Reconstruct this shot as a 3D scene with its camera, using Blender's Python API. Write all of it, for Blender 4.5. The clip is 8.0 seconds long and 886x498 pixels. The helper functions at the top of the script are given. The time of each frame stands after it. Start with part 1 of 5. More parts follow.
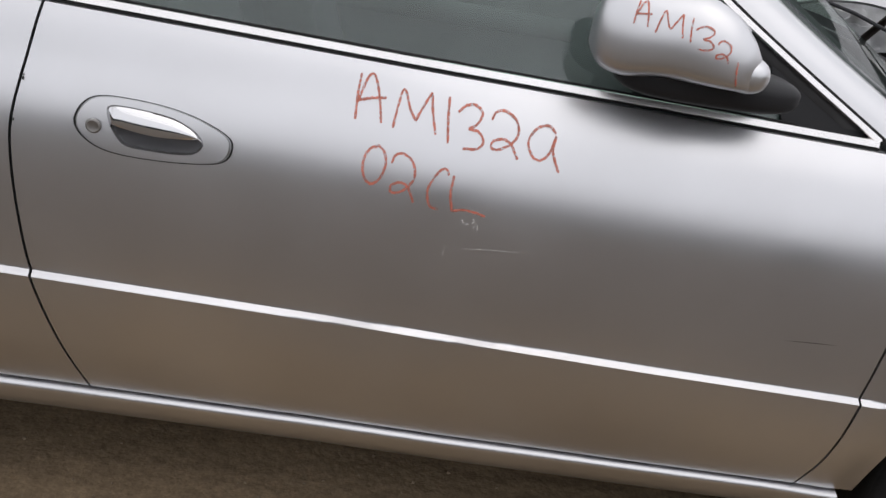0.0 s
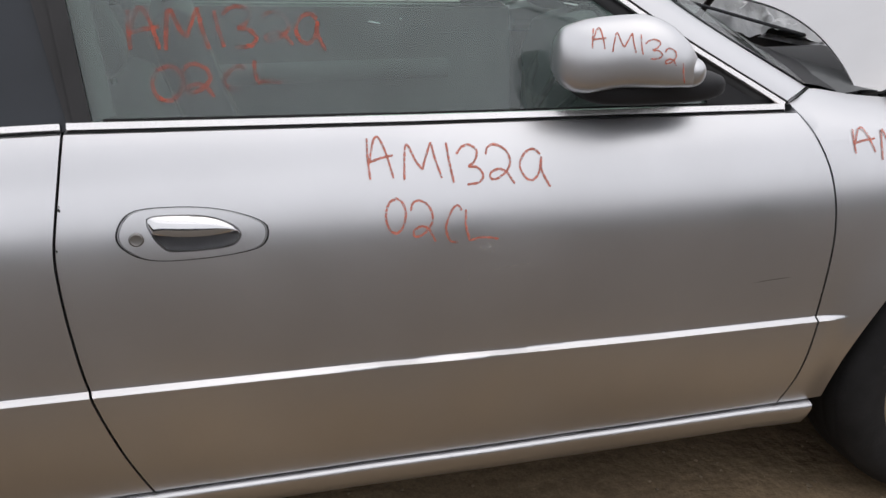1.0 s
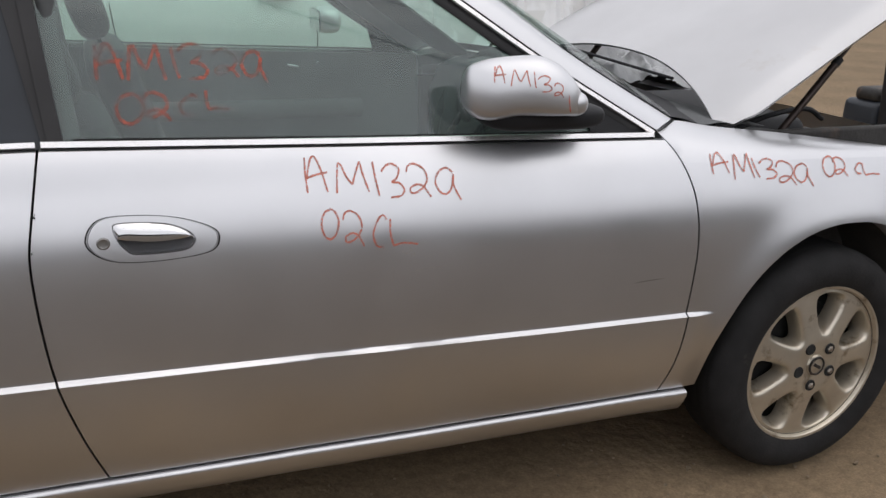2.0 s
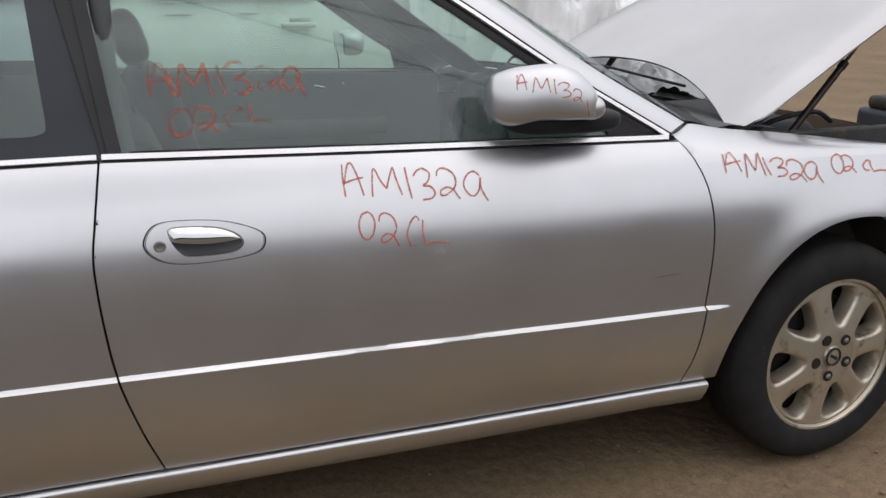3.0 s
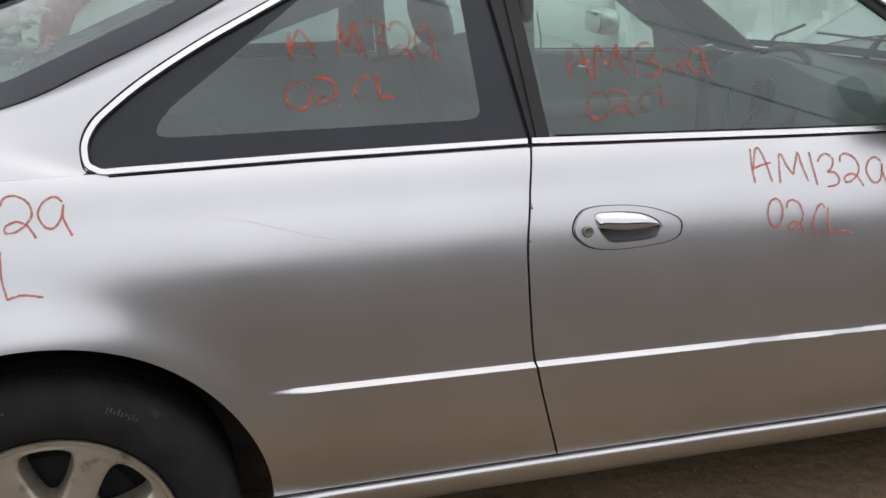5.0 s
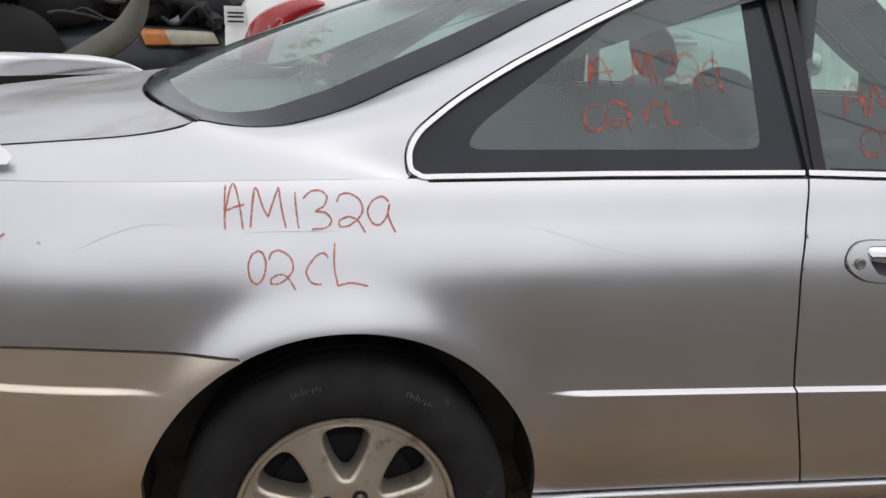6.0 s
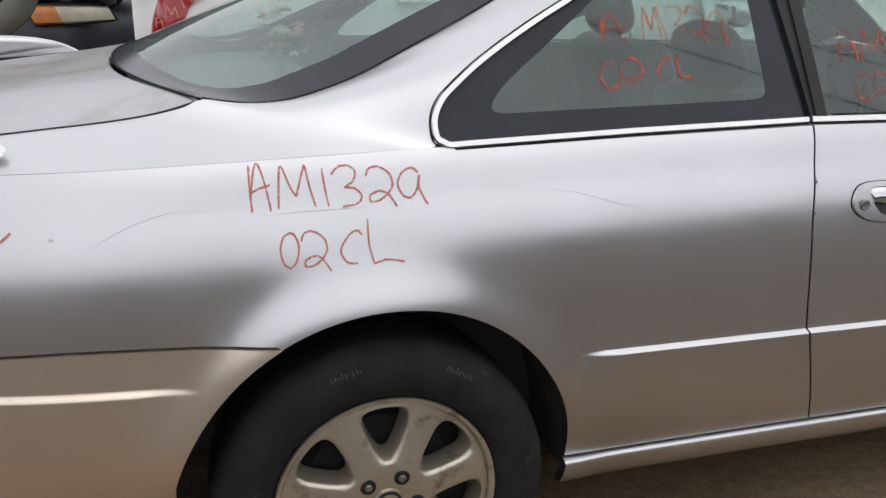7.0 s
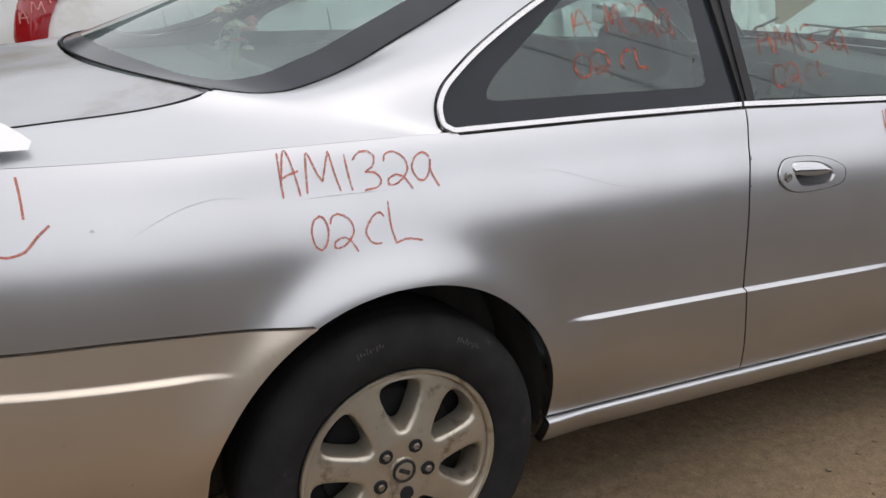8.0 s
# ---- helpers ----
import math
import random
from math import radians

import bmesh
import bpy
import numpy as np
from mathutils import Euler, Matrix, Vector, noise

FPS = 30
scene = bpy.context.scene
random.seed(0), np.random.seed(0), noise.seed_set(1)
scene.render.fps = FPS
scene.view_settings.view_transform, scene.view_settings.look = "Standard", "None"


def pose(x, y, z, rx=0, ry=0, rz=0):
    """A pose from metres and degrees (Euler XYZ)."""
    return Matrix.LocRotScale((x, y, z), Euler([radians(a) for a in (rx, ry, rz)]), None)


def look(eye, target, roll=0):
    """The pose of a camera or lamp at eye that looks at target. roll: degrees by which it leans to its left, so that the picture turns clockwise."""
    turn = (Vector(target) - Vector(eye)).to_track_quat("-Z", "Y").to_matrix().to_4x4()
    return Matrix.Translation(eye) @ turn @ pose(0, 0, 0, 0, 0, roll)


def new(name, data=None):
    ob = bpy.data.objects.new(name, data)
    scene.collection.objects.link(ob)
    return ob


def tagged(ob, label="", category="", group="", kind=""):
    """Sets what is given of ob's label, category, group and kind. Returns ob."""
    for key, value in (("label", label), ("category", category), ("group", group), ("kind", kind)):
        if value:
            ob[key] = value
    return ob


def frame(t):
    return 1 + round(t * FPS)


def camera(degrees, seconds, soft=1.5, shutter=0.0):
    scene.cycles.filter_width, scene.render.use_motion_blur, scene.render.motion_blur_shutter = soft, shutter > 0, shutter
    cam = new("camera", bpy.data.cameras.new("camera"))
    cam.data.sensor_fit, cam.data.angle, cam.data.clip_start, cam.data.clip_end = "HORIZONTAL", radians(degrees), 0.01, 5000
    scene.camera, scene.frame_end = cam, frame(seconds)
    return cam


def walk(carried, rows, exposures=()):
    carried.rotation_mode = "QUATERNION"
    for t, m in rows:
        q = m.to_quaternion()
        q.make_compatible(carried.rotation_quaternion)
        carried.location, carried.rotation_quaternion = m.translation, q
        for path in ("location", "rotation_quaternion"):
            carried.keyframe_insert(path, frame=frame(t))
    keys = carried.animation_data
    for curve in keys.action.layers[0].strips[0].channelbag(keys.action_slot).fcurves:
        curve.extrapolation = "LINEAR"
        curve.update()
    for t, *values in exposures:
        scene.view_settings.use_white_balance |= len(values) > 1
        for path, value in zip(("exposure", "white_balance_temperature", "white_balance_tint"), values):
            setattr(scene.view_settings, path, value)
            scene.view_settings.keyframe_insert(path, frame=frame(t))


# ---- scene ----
cam = camera(53.3, 8.0)
PATH = [
    (0, (1.403, -1.21, 1.287), (1.577, 0.578, 0.409), 10.3),
    (0.5, (1.223, -1.219, 1.295), (1.448, 0.584, 0.458), 1.7),
    (1, (1.071, -1.309, 1.313), (1.612, 0.458, 0.549), 1.1),
    (1.5, (0.957, -1.447, 1.314), (1.693, 0.278, 0.617), 2.6),
    (1.7, (0.95, -1.483, 1.326), (1.703, 0.244, 0.655), 2.9),
    (2.8, (0.939, -1.657, 1.305), (1.695, 0.087, 0.686), 1.3),
    (3, (0.877, -1.649, 1.305), (1.603, 0.115, 0.704), 0.8),
    (3.5, (0.672, -1.64, 1.314), (1.363, 0.137, 0.708), 1.3),
    (4, (0.516, -1.535, 1.271), (1.19, 0.224, 0.598), 2.0),
    (4.5, (0.396, -1.421, 1.28), (1.04, 0.334, 0.568), 0.5),
    (5, (0.284, -1.405, 1.305), (0.816, 0.411, 0.657), -0.1),
    (5.2, (0.201, -1.414, 1.313), (0.663, 0.436, 0.712), -0.8),
    (6.3, (-0.148, -1.444, 1.279), (0.145, 0.446, 0.696), 2.3),
    (6.5, (-0.198, -1.423, 1.268), (0.148, 0.456, 0.675), 1.6),
    (7, (-0.306, -1.345, 1.285), (0.242, 0.466, 0.636), 0.1),
    (7.5, (-0.445, -1.327, 1.275), (0.302, 0.409, 0.62), 0.9),
    (8, (-0.658, -1.326, 1.279), (0.253, 0.334, 0.635), 1.4),
]
walk(cam, [(t, look(eye, target, roll)) for t, eye, target, roll in PATH])

# ---- light ----
SUN_EL, SUN_ROT = 75.0, 135.0
world = bpy.data.worlds.new("overcast_sky")
scene.world = world
world.use_nodes = True
wn, wl = world.node_tree.nodes, world.node_tree.links
sky = wn.new("ShaderNodeTexSky")
sky.sky_type = "NISHITA"
sky.sun_disc = False
sky.sun_elevation, sky.sun_rotation = radians(SUN_EL), radians(SUN_ROT)
sky.dust_density, sky.air_density = 4.0, 1.0
cloud = wn.new("ShaderNodeMix")
cloud.data_type = "RGBA"
cloud.inputs[0].default_value = 0.82
cloud.inputs[7].default_value = (12.7, 12.65, 13.1, 1)
wl.new(sky.outputs[0], cloud.inputs[6])
wl.new(cloud.outputs[2], wn["Background"].inputs[0])
wn["Background"].inputs[1].default_value = 0.1
sun = new("sun", bpy.data.lights.new("sun", "SUN"))
sun.data.energy, sun.data.angle, sun.data.color = 0.35, radians(70), (1.0, 0.97, 0.93)
sun.matrix_world = look((4.0, -3.0, 16.0), (1.0, 0.0, 0.0))


# ---- materials ----
def shader(name, color, rough=0.5, metal=0.0, coat=0.0, spec=0.5, vary=0.0, scale=8.0, bump=0.0, bump_scale=60.0, dirt=None, dirt_at=0.6, dirt_scale=3.0, rough_vary=0.0):
    m = bpy.data.materials.new(name)
    m.use_nodes = True
    n, l = m.node_tree.nodes, m.node_tree.links
    b = n["Principled BSDF"]
    b.inputs["Base Color"].default_value = (*color, 1)
    b.inputs["Roughness"].default_value = rough
    b.inputs["Metallic"].default_value = metal
    b.inputs["Coat Weight"].default_value = coat
    b.inputs["Coat Roughness"].default_value = 0.06
    b.inputs["Specular IOR Level"].default_value = spec
    tc = n.new("ShaderNodeTexCoord")
    out = None
    if vary:
        t = n.new("ShaderNodeTexNoise")
        t.inputs["Scale"].default_value, t.inputs["Detail"].default_value = scale, 6
        l.new(tc.outputs["Object"], t.inputs["Vector"])
        r = n.new("ShaderNodeMapRange")
        r.inputs[1].default_value, r.inputs[2].default_value = 0.3, 0.7
        r.inputs[3].default_value, r.inputs[4].default_value = 1 - vary, 1 + vary
        l.new(t.outputs[0], r.inputs[0])
        mix = n.new("ShaderNodeMix")
        mix.data_type, mix.blend_type = "RGBA", "MULTIPLY"
        mix.inputs[0].default_value = 1
        mix.inputs[6].default_value = (*color, 1)
        l.new(r.outputs[0], mix.inputs[7])
        out = mix.outputs[2]
    if dirt:
        t = n.new("ShaderNodeTexNoise")
        t.inputs["Scale"].default_value, t.inputs["Detail"].default_value, t.inputs["Roughness"].default_value = dirt_scale, 8, 0.65
        l.new(tc.outputs["Object"], t.inputs["Vector"])
        r = n.new("ShaderNodeMapRange")
        r.inputs[1].default_value, r.inputs[2].default_value = dirt_at, dirt_at + 0.15
        l.new(t.outputs[0], r.inputs[0])
        mix = n.new("ShaderNodeMix")
        mix.data_type = "RGBA"
        mix.inputs[6].default_value = (*color, 1)
        mix.inputs[7].default_value = (*dirt, 1)
        l.new(r.outputs[0], mix.inputs[0])
        if out:
            l.new(out, mix.inputs[6])
        out = mix.outputs[2]
    if out:
        l.new(out, b.inputs["Base Color"])
    if rough_vary:
        t = n.new("ShaderNodeTexNoise")
        t.inputs["Scale"].default_value, t.inputs["Detail"].default_value = 5, 8
        l.new(tc.outputs["Object"], t.inputs["Vector"])
        r = n.new("ShaderNodeMapRange")
        r.inputs[1].default_value, r.inputs[2].default_value = 0.3, 0.7
        r.inputs[3].default_value, r.inputs[4].default_value = rough - rough_vary, rough + rough_vary
        l.new(t.outputs[0], r.inputs[0])
        l.new(r.outputs[0], b.inputs["Roughness"])
    if bump:
        t = n.new("ShaderNodeTexNoise")
        t.inputs["Scale"].default_value, t.inputs["Detail"].default_value = bump_scale, 5
        l.new(tc.outputs["Object"], t.inputs["Vector"])
        k = n.new("ShaderNodeBump")
        k.inputs["Strength"].default_value, k.inputs["Distance"].default_value = bump, 0.01
        l.new(t.outputs[0], k.inputs["Height"])
        l.new(k.outputs[0], b.inputs["Normal"])
    return m


def glass(name, tint, gloss=0.04, dust_haze=0.06, edge=0.9):
    """Thin tinted pane with a film of dust that also paints in reflected sky haze: clear with a tint, more gloss at a
    low angle on both sides.
    """
    m = bpy.data.materials.new(name)
    m.use_nodes = True
    n, l = m.node_tree.nodes, m.node_tree.links
    n.remove(n["Principled BSDF"])
    tr, gl, mix, fr = n.new("ShaderNodeBsdfTransparent"), n.new("ShaderNodeBsdfGlossy"), n.new("ShaderNodeMixShader"), n.new("ShaderNodeLayerWeight")
    tr.inputs[0].default_value = (*tint, 1)
    gl.inputs["Roughness"].default_value = gloss
    fr.inputs[0].default_value = 0.5
    power, scale = n.new("ShaderNodeMath"), n.new("ShaderNodeMath")
    power.operation, scale.operation = "POWER", "MULTIPLY_ADD"
    power.inputs[1].default_value = 5.0
    scale.inputs[1].default_value, scale.inputs[2].default_value = edge, 0.075
    l.new(fr.outputs[1], power.inputs[0])
    l.new(power.outputs[0], scale.inputs[0])
    l.new(scale.outputs[0], mix.inputs[0])
    film, df, tex, rng, tc = n.new("ShaderNodeMixShader"), n.new("ShaderNodeBsdfDiffuse"), n.new("ShaderNodeTexNoise"), n.new("ShaderNodeMapRange"), n.new("ShaderNodeTexCoord")
    df.inputs[0].default_value = (0.51, 0.62, 0.61, 1)
    tex.inputs["Scale"].default_value, tex.inputs["Detail"].default_value, tex.inputs["Roughness"].default_value = 4.0, 7, 0.6
    rng.inputs[1].default_value, rng.inputs[2].default_value = 0.3, 0.75
    rng.inputs[3].default_value, rng.inputs[4].default_value = dust_haze * 0.6, dust_haze * 1.6
    l.new(tc.outputs["Object"], tex.inputs["Vector"])
    l.new(tex.outputs[0], rng.inputs[0])
    l.new(rng.outputs[0], film.inputs[0])
    l.new(tr.outputs[0], film.inputs[1])
    l.new(df.outputs[0], film.inputs[2])
    l.new(film.outputs[0], mix.inputs[1])
    l.new(gl.outputs[0], mix.inputs[2])
    l.new(mix.outputs[0], n["Material Output"].inputs[0])
    return m


PAINT = shader("silver_paint", (0.635, 0.635, 0.65), 0.345, 1.0, 0.25, vary=0.045, scale=3.0, bump=0.02, bump_scale=900, rough_vary=0.045)
GOLD = shader("champagne_paint", (0.77, 0.67, 0.555), 0.32, 0.85, 0.3, vary=0.05, scale=4.0, bump=0.02, bump_scale=700, dirt=(0.40, 0.32, 0.23), dirt_at=0.60, rough_vary=0.05)
BLACK = shader("black_plastic", (0.015, 0.015, 0.017), 0.58, spec=0.3, vary=0.2, bump=0.05, bump_scale=400)
TRIMBLACK = shader("gloss_black_trim", (0.028, 0.027, 0.028), 0.40, spec=0.28, vary=0.15)
GAP = shader("dark_gap", (0.014, 0.014, 0.014), 0.9, vary=0.2)
RUBBER = shader("tyre_rubber", (0.021, 0.0205, 0.021), 0.8, spec=0.2, vary=0.25, scale=14, bump=0.15, bump_scale=160, dirt=(0.075, 0.068, 0.060), dirt_at=0.64, dirt_scale=11)
# liner colour and patches lightened to paint haze into the dark wells
WELL = shader("wheel_well_hazed", (0.085, 0.082, 0.082), 0.85, spec=0.2, vary=0.3, scale=6, dirt=(0.11, 0.095, 0.08), dirt_at=0.52)
NUT = shader("dull_nut_steel", (0.34, 0.30, 0.26), 0.42, 0.9, vary=0.2, scale=60)
CHROME = shader("chrome", (0.68, 0.68, 0.69), 0.11, 1.0, vary=0.03)
BRIGHT = shader("satin_chrome_trim", (0.85, 0.83, 0.82), 0.22, 1.0, vary=0.04)
ALLOY = shader("alloy_paint", (0.56, 0.51, 0.425), 0.36, 0.8, vary=0.08, scale=12, bump=0.05, bump_scale=120, dirt=(0.20, 0.15, 0.095), dirt_at=0.57, dirt_scale=16, rough_vary=0.06)
# darker copy of the silver paint, dims the sky's reflection on the hood
DIM_HOOD = shader("dimmed_silver_paint", (0.55, 0.545, 0.55), 0.40, 0.95, 0.15, vary=0.05, scale=3.0, bump=0.02, bump_scale=900, dirt=(0.42, 0.38, 0.34), dirt_at=0.62, dirt_scale=1.8, rough_vary=0.06)
# darkened silver; its brown patches paint in the trunk lid's reflections
MOTTLED = shader("brown_mottled_silver", (0.47, 0.47, 0.485), 0.36, 0.9, 0.2, vary=0.05, scale=3.0, dirt=(0.31, 0.285, 0.24), dirt_at=0.50, dirt_scale=2.4, rough_vary=0.08)
DARKMETAL = shader("dark_metal", (0.03, 0.028, 0.026), 0.6, 0.3, vary=0.3, scale=20, bump=0.2, bump_scale=80, dirt=(0.10, 0.06, 0.04), dirt_at=0.55, dirt_scale=9)
GLASS = glass("tinted_glass", (0.70, 0.87, 0.79), 0.015, 0.125)
SCREENGLASS = glass("clear_screen_glass", (0.80, 0.90, 0.85), 0.015, 0.03, 0.5)
GLASSQ = glass("darker_tinted_glass", (0.55, 0.69, 0.67), 0.02, 0.135)
# heavier film here paints in the rear glass's streaky reflections
REARGLASS = glass("hazy_rear_glass", (0.72, 0.85, 0.80), 0.03, 0.20)
FRIT = shader("black_glass_border", (0.022, 0.026, 0.033), 0.18, spec=0.38, vary=0.1)
CABIN = shader("grey_cabin_trim", (0.088, 0.092, 0.094), 0.7, vary=0.15, scale=10, bump=0.15, bump_scale=260)
LEATHER = shader("dark_seat_leather", (0.028, 0.028, 0.03), 0.5, vary=0.2, scale=14, bump=0.2, bump_scale=180)
WHITE = shader("white_paint", (0.74, 0.75, 0.74), 0.32, coat=0.4, vary=0.04, scale=2, dirt=(0.58, 0.56, 0.51), dirt_at=0.56, dirt_scale=2.2)
RED = shader("red_lens", (0.33, 0.008, 0.012), 0.12, coat=0.6, vary=0.12, scale=6)
AMBER = shader("amber_lens", (0.62, 0.24, 0.08), 0.2, coat=0.4, vary=0.12, scale=20)
LENS = shader("yellowed_lens", (0.50, 0.48, 0.38), 0.28, coat=0.4, vary=0.12, scale=14)
NAVY = shader("dark_blue_paint", (0.014, 0.019, 0.027), 0.45, coat=0.12, vary=0.2, scale=3, dirt=(0.09, 0.085, 0.075), dirt_at=0.6)
KHAKI = shader("bare_khaki_plastic", (0.072, 0.070, 0.052), 0.55, vary=0.12, scale=6, bump=0.1, bump_scale=60, dirt=(0.14, 0.125, 0.09), dirt_at=0.6)
FILM = shader("crinkled_white_film", (0.86, 0.87, 0.88), 0.18, spec=0.6, vary=0.08, scale=5, bump=1.0, bump_scale=11)
STRUTM = shader("strut_steel", (0.06, 0.045, 0.04), 0.45, 0.6, vary=0.25, scale=30)
STONE = shader("pebble", (0.20, 0.152, 0.10), 0.9, vary=0.4, scale=30, bump=0.3, bump_scale=90)
TREES = shader("unseen_tree_belt", (0.040, 0.046, 0.046), 0.95, vary=0.5, scale=0.9, bump=0.6, bump_scale=3)


def chalk_material(name, color, lo, hi, patch=300):
    m = shader(name, color, 0.75, vary=0.25, scale=60, bump=0.2, bump_scale=500)
    n, l = m.node_tree.nodes, m.node_tree.links
    t, r, tc = n.new("ShaderNodeTexNoise"), n.new("ShaderNodeMapRange"), n.new("ShaderNodeTexCoord")
    t.inputs["Scale"].default_value, t.inputs["Detail"].default_value = patch, 5
    l.new(tc.outputs["Object"], t.inputs["Vector"])
    r.inputs[1].default_value, r.inputs[2].default_value = (0.36, 0.50) if patch > 100 else (0.38, 0.66)
    r.inputs[3].default_value, r.inputs[4].default_value = lo, hi
    l.new(t.outputs[0], r.inputs[0])
    l.new(r.outputs[0], n["Principled BSDF"].inputs["Alpha"])
    return m


CHALK = chalk_material("orange_paint_marker", (0.62, 0.185, 0.125), 0.22, 0.82)
FADED = chalk_material("faded_paint_marker", (0.55, 0.12, 0.07), 0.06, 0.62, 28)


def ground_material():
    m = shader("sandy_dirt", (0.220, 0.160, 0.100), 0.95, spec=0.2, vary=0.16, scale=1.2, bump=1.0, bump_scale=24, dirt=(0.185, 0.132, 0.082), dirt_at=0.56, dirt_scale=2.2)
    n, l = m.node_tree.nodes, m.node_tree.links
    b = n["Principled BSDF"]
    src = b.inputs["Base Color"].links[0].from_socket
    tc = n.new("ShaderNodeTexCoord")
    # greyer band than the sand beside the car, painted in to tone the flank's reflections
    sep, wob, grey_band, mix = n.new("ShaderNodeSeparateXYZ"), n.new("ShaderNodeTexNoise"), n.new("ShaderNodeMapRange"), n.new("ShaderNodeMix")
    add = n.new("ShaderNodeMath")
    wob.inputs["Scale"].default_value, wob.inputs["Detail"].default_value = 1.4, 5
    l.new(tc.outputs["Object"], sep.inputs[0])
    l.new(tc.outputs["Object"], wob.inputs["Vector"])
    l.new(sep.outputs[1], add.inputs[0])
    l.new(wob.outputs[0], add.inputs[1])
    grey_band.inputs[1].default_value, grey_band.inputs[2].default_value = 0.08, -0.30
    l.new(add.outputs[0], grey_band.inputs[0])
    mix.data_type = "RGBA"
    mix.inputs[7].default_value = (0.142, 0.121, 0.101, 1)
    l.new(grey_band.outputs[0], mix.inputs[0])
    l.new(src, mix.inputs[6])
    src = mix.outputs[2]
    for scale, lo, hi in ((26, 0.80, 1.16), (140, 0.74, 1.22)):
        t, r, mix = n.new("ShaderNodeTexNoise"), n.new("ShaderNodeMapRange"), n.new("ShaderNodeMix")
        t.inputs["Scale"].default_value, t.inputs["Detail"].default_value, t.inputs["Roughness"].default_value = scale, 6, 0.7
        l.new(tc.outputs["Object"], t.inputs["Vector"])
        r.inputs[1].default_value, r.inputs[2].default_value = 0.32, 0.68
        r.inputs[3].default_value, r.inputs[4].default_value = lo, hi
        l.new(t.outputs[0], r.inputs[0])
        mix.data_type, mix.blend_type = "RGBA", "MULTIPLY"
        mix.inputs[0].default_value = 1
        l.new(src, mix.inputs[6])
        l.new(r.outputs[0], mix.inputs[7])
        src = mix.outputs[2]
    l.new(src, b.inputs["Base Color"])
    return m


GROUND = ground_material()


# ---- mesh helpers ----
def part(name, bm, material, parent=None, label="", smooth=True, angle=40, out_from=None):
    bmesh.ops.remove_doubles(bm, verts=bm.verts, dist=1e-6)
    if out_from is not None:
        bm.normal_update()
        c = Vector(out_from)
        bmesh.ops.reverse_faces(bm, faces=[f for f in bm.faces if f.normal.dot(f.calc_center_median() - c) < 0])
    me = bpy.data.meshes.new(name)
    bm.normal_update()
    if smooth:
        for fc in bm.faces:
            fc.smooth = True
        lim = radians(angle)
        for e in bm.edges:
            if len(e.link_faces) == 2 and e.calc_face_angle(0) > lim:
                e.smooth = False
    bm.to_mesh(me)
    bm.free()
    me.materials.append(material)
    ob = new(name, me)
    if parent is not None:
        ob.parent = parent
        ob.matrix_parent_inverse = parent.matrix_world.inverted() if parent.type == "EMPTY" else Matrix.Identity(4)
    if label:
        tagged(ob, label)
    return ob


def thing(name, at, label, category, group="", kind=""):
    ob = new(name)
    ob.location = at
    bpy.context.view_layer.update()
    return tagged(ob, label, category, group, kind)


def grid(rows, bm=None, flip=False, close=False):
    """Quads between rows of points of equal length."""
    bm = bm or bmesh.new()
    vs = [[bm.verts.new(p) for p in row] for row in rows]
    w = len(rows[0])
    for a, b in zip(vs, vs[1:]):
        for i in range(w if close else w - 1):
            q = (a[i], a[(i + 1) % w], b[(i + 1) % w], b[i])
            if len(set(q)) == 4:
                bm.faces.new(q[::-1] if flip else q)
    return bm


def rim_fold(bm, d):
    """Fold the open edges of a sheet inwards by the vector d, so that it shows thickness."""
    edges = [e for e in bm.edges if len(e.link_faces) == 1]
    made = bmesh.ops.extrude_edge_only(bm, edges=edges)["geom"]
    bmesh.ops.translate(bm, verts=[g for g in made if isinstance(g, bmesh.types.BMVert)], vec=d)
    return bm


def mirrored(bm):
    for v in bm.verts:
        v.co.y = 2 * MID - v.co.y
    bmesh.ops.reverse_faces(bm, faces=bm.faces)
    return bm


def copy_bm(bm):
    return bm.copy()


def spline(pts, n):
    """Catmull-Rom through points, n samples."""
    p = np.array(pts, float)
    p = np.vstack([2 * p[0] - p[1], p, 2 * p[-1] - p[-2]])
    seg = np.r_[0, np.cumsum(np.linalg.norm(np.diff(p[1:-1], axis=0), axis=1))]
    out = []
    for s in np.linspace(0, seg[-1], n):
        i = min(int(np.searchsorted(seg, s, "right")) - 1, len(seg) - 2)
        t = (s - seg[i]) / (seg[i + 1] - seg[i])
        a, b, c, d = p[i], p[i + 1], p[i + 2], p[i + 3]
        out.append(0.5 * (2 * b + (c - a) * t + (2 * a - 5 * b + 4 * c - d) * t * t + (3 * b - a - 3 * c + d) * t ** 3))
    return np.array(out)


def tube(pts, r, n=10, bm=None, caps=True):
    bm = bm or bmesh.new()
    p = [Vector(q) for q in pts]
    rows = []
    for i, q in enumerate(p):
        t = (p[min(i + 1, len(p) - 1)] - p[max(i - 1, 0)]).normalized()
        a = t.orthogonal().normalized() if i == 0 else (a - a.dot(t) * t).normalized()
        b = t.cross(a)
        rr = r[i] if hasattr(r, "__len__") else r
        rows.append([bm.verts.new(q + rr * (math.cos(k) * a + math.sin(k) * b)) for k in np.linspace(0, 2 * math.pi, n, endpoint=False)])
    for u, v in zip(rows, rows[1:]):
        for i in range(n):
            bm.faces.new((u[i], u[(i + 1) % n], v[(i + 1) % n], v[i]))
    if caps:
        bm.faces.new(rows[0][::-1])
        bm.faces.new(rows[-1])
    return bm


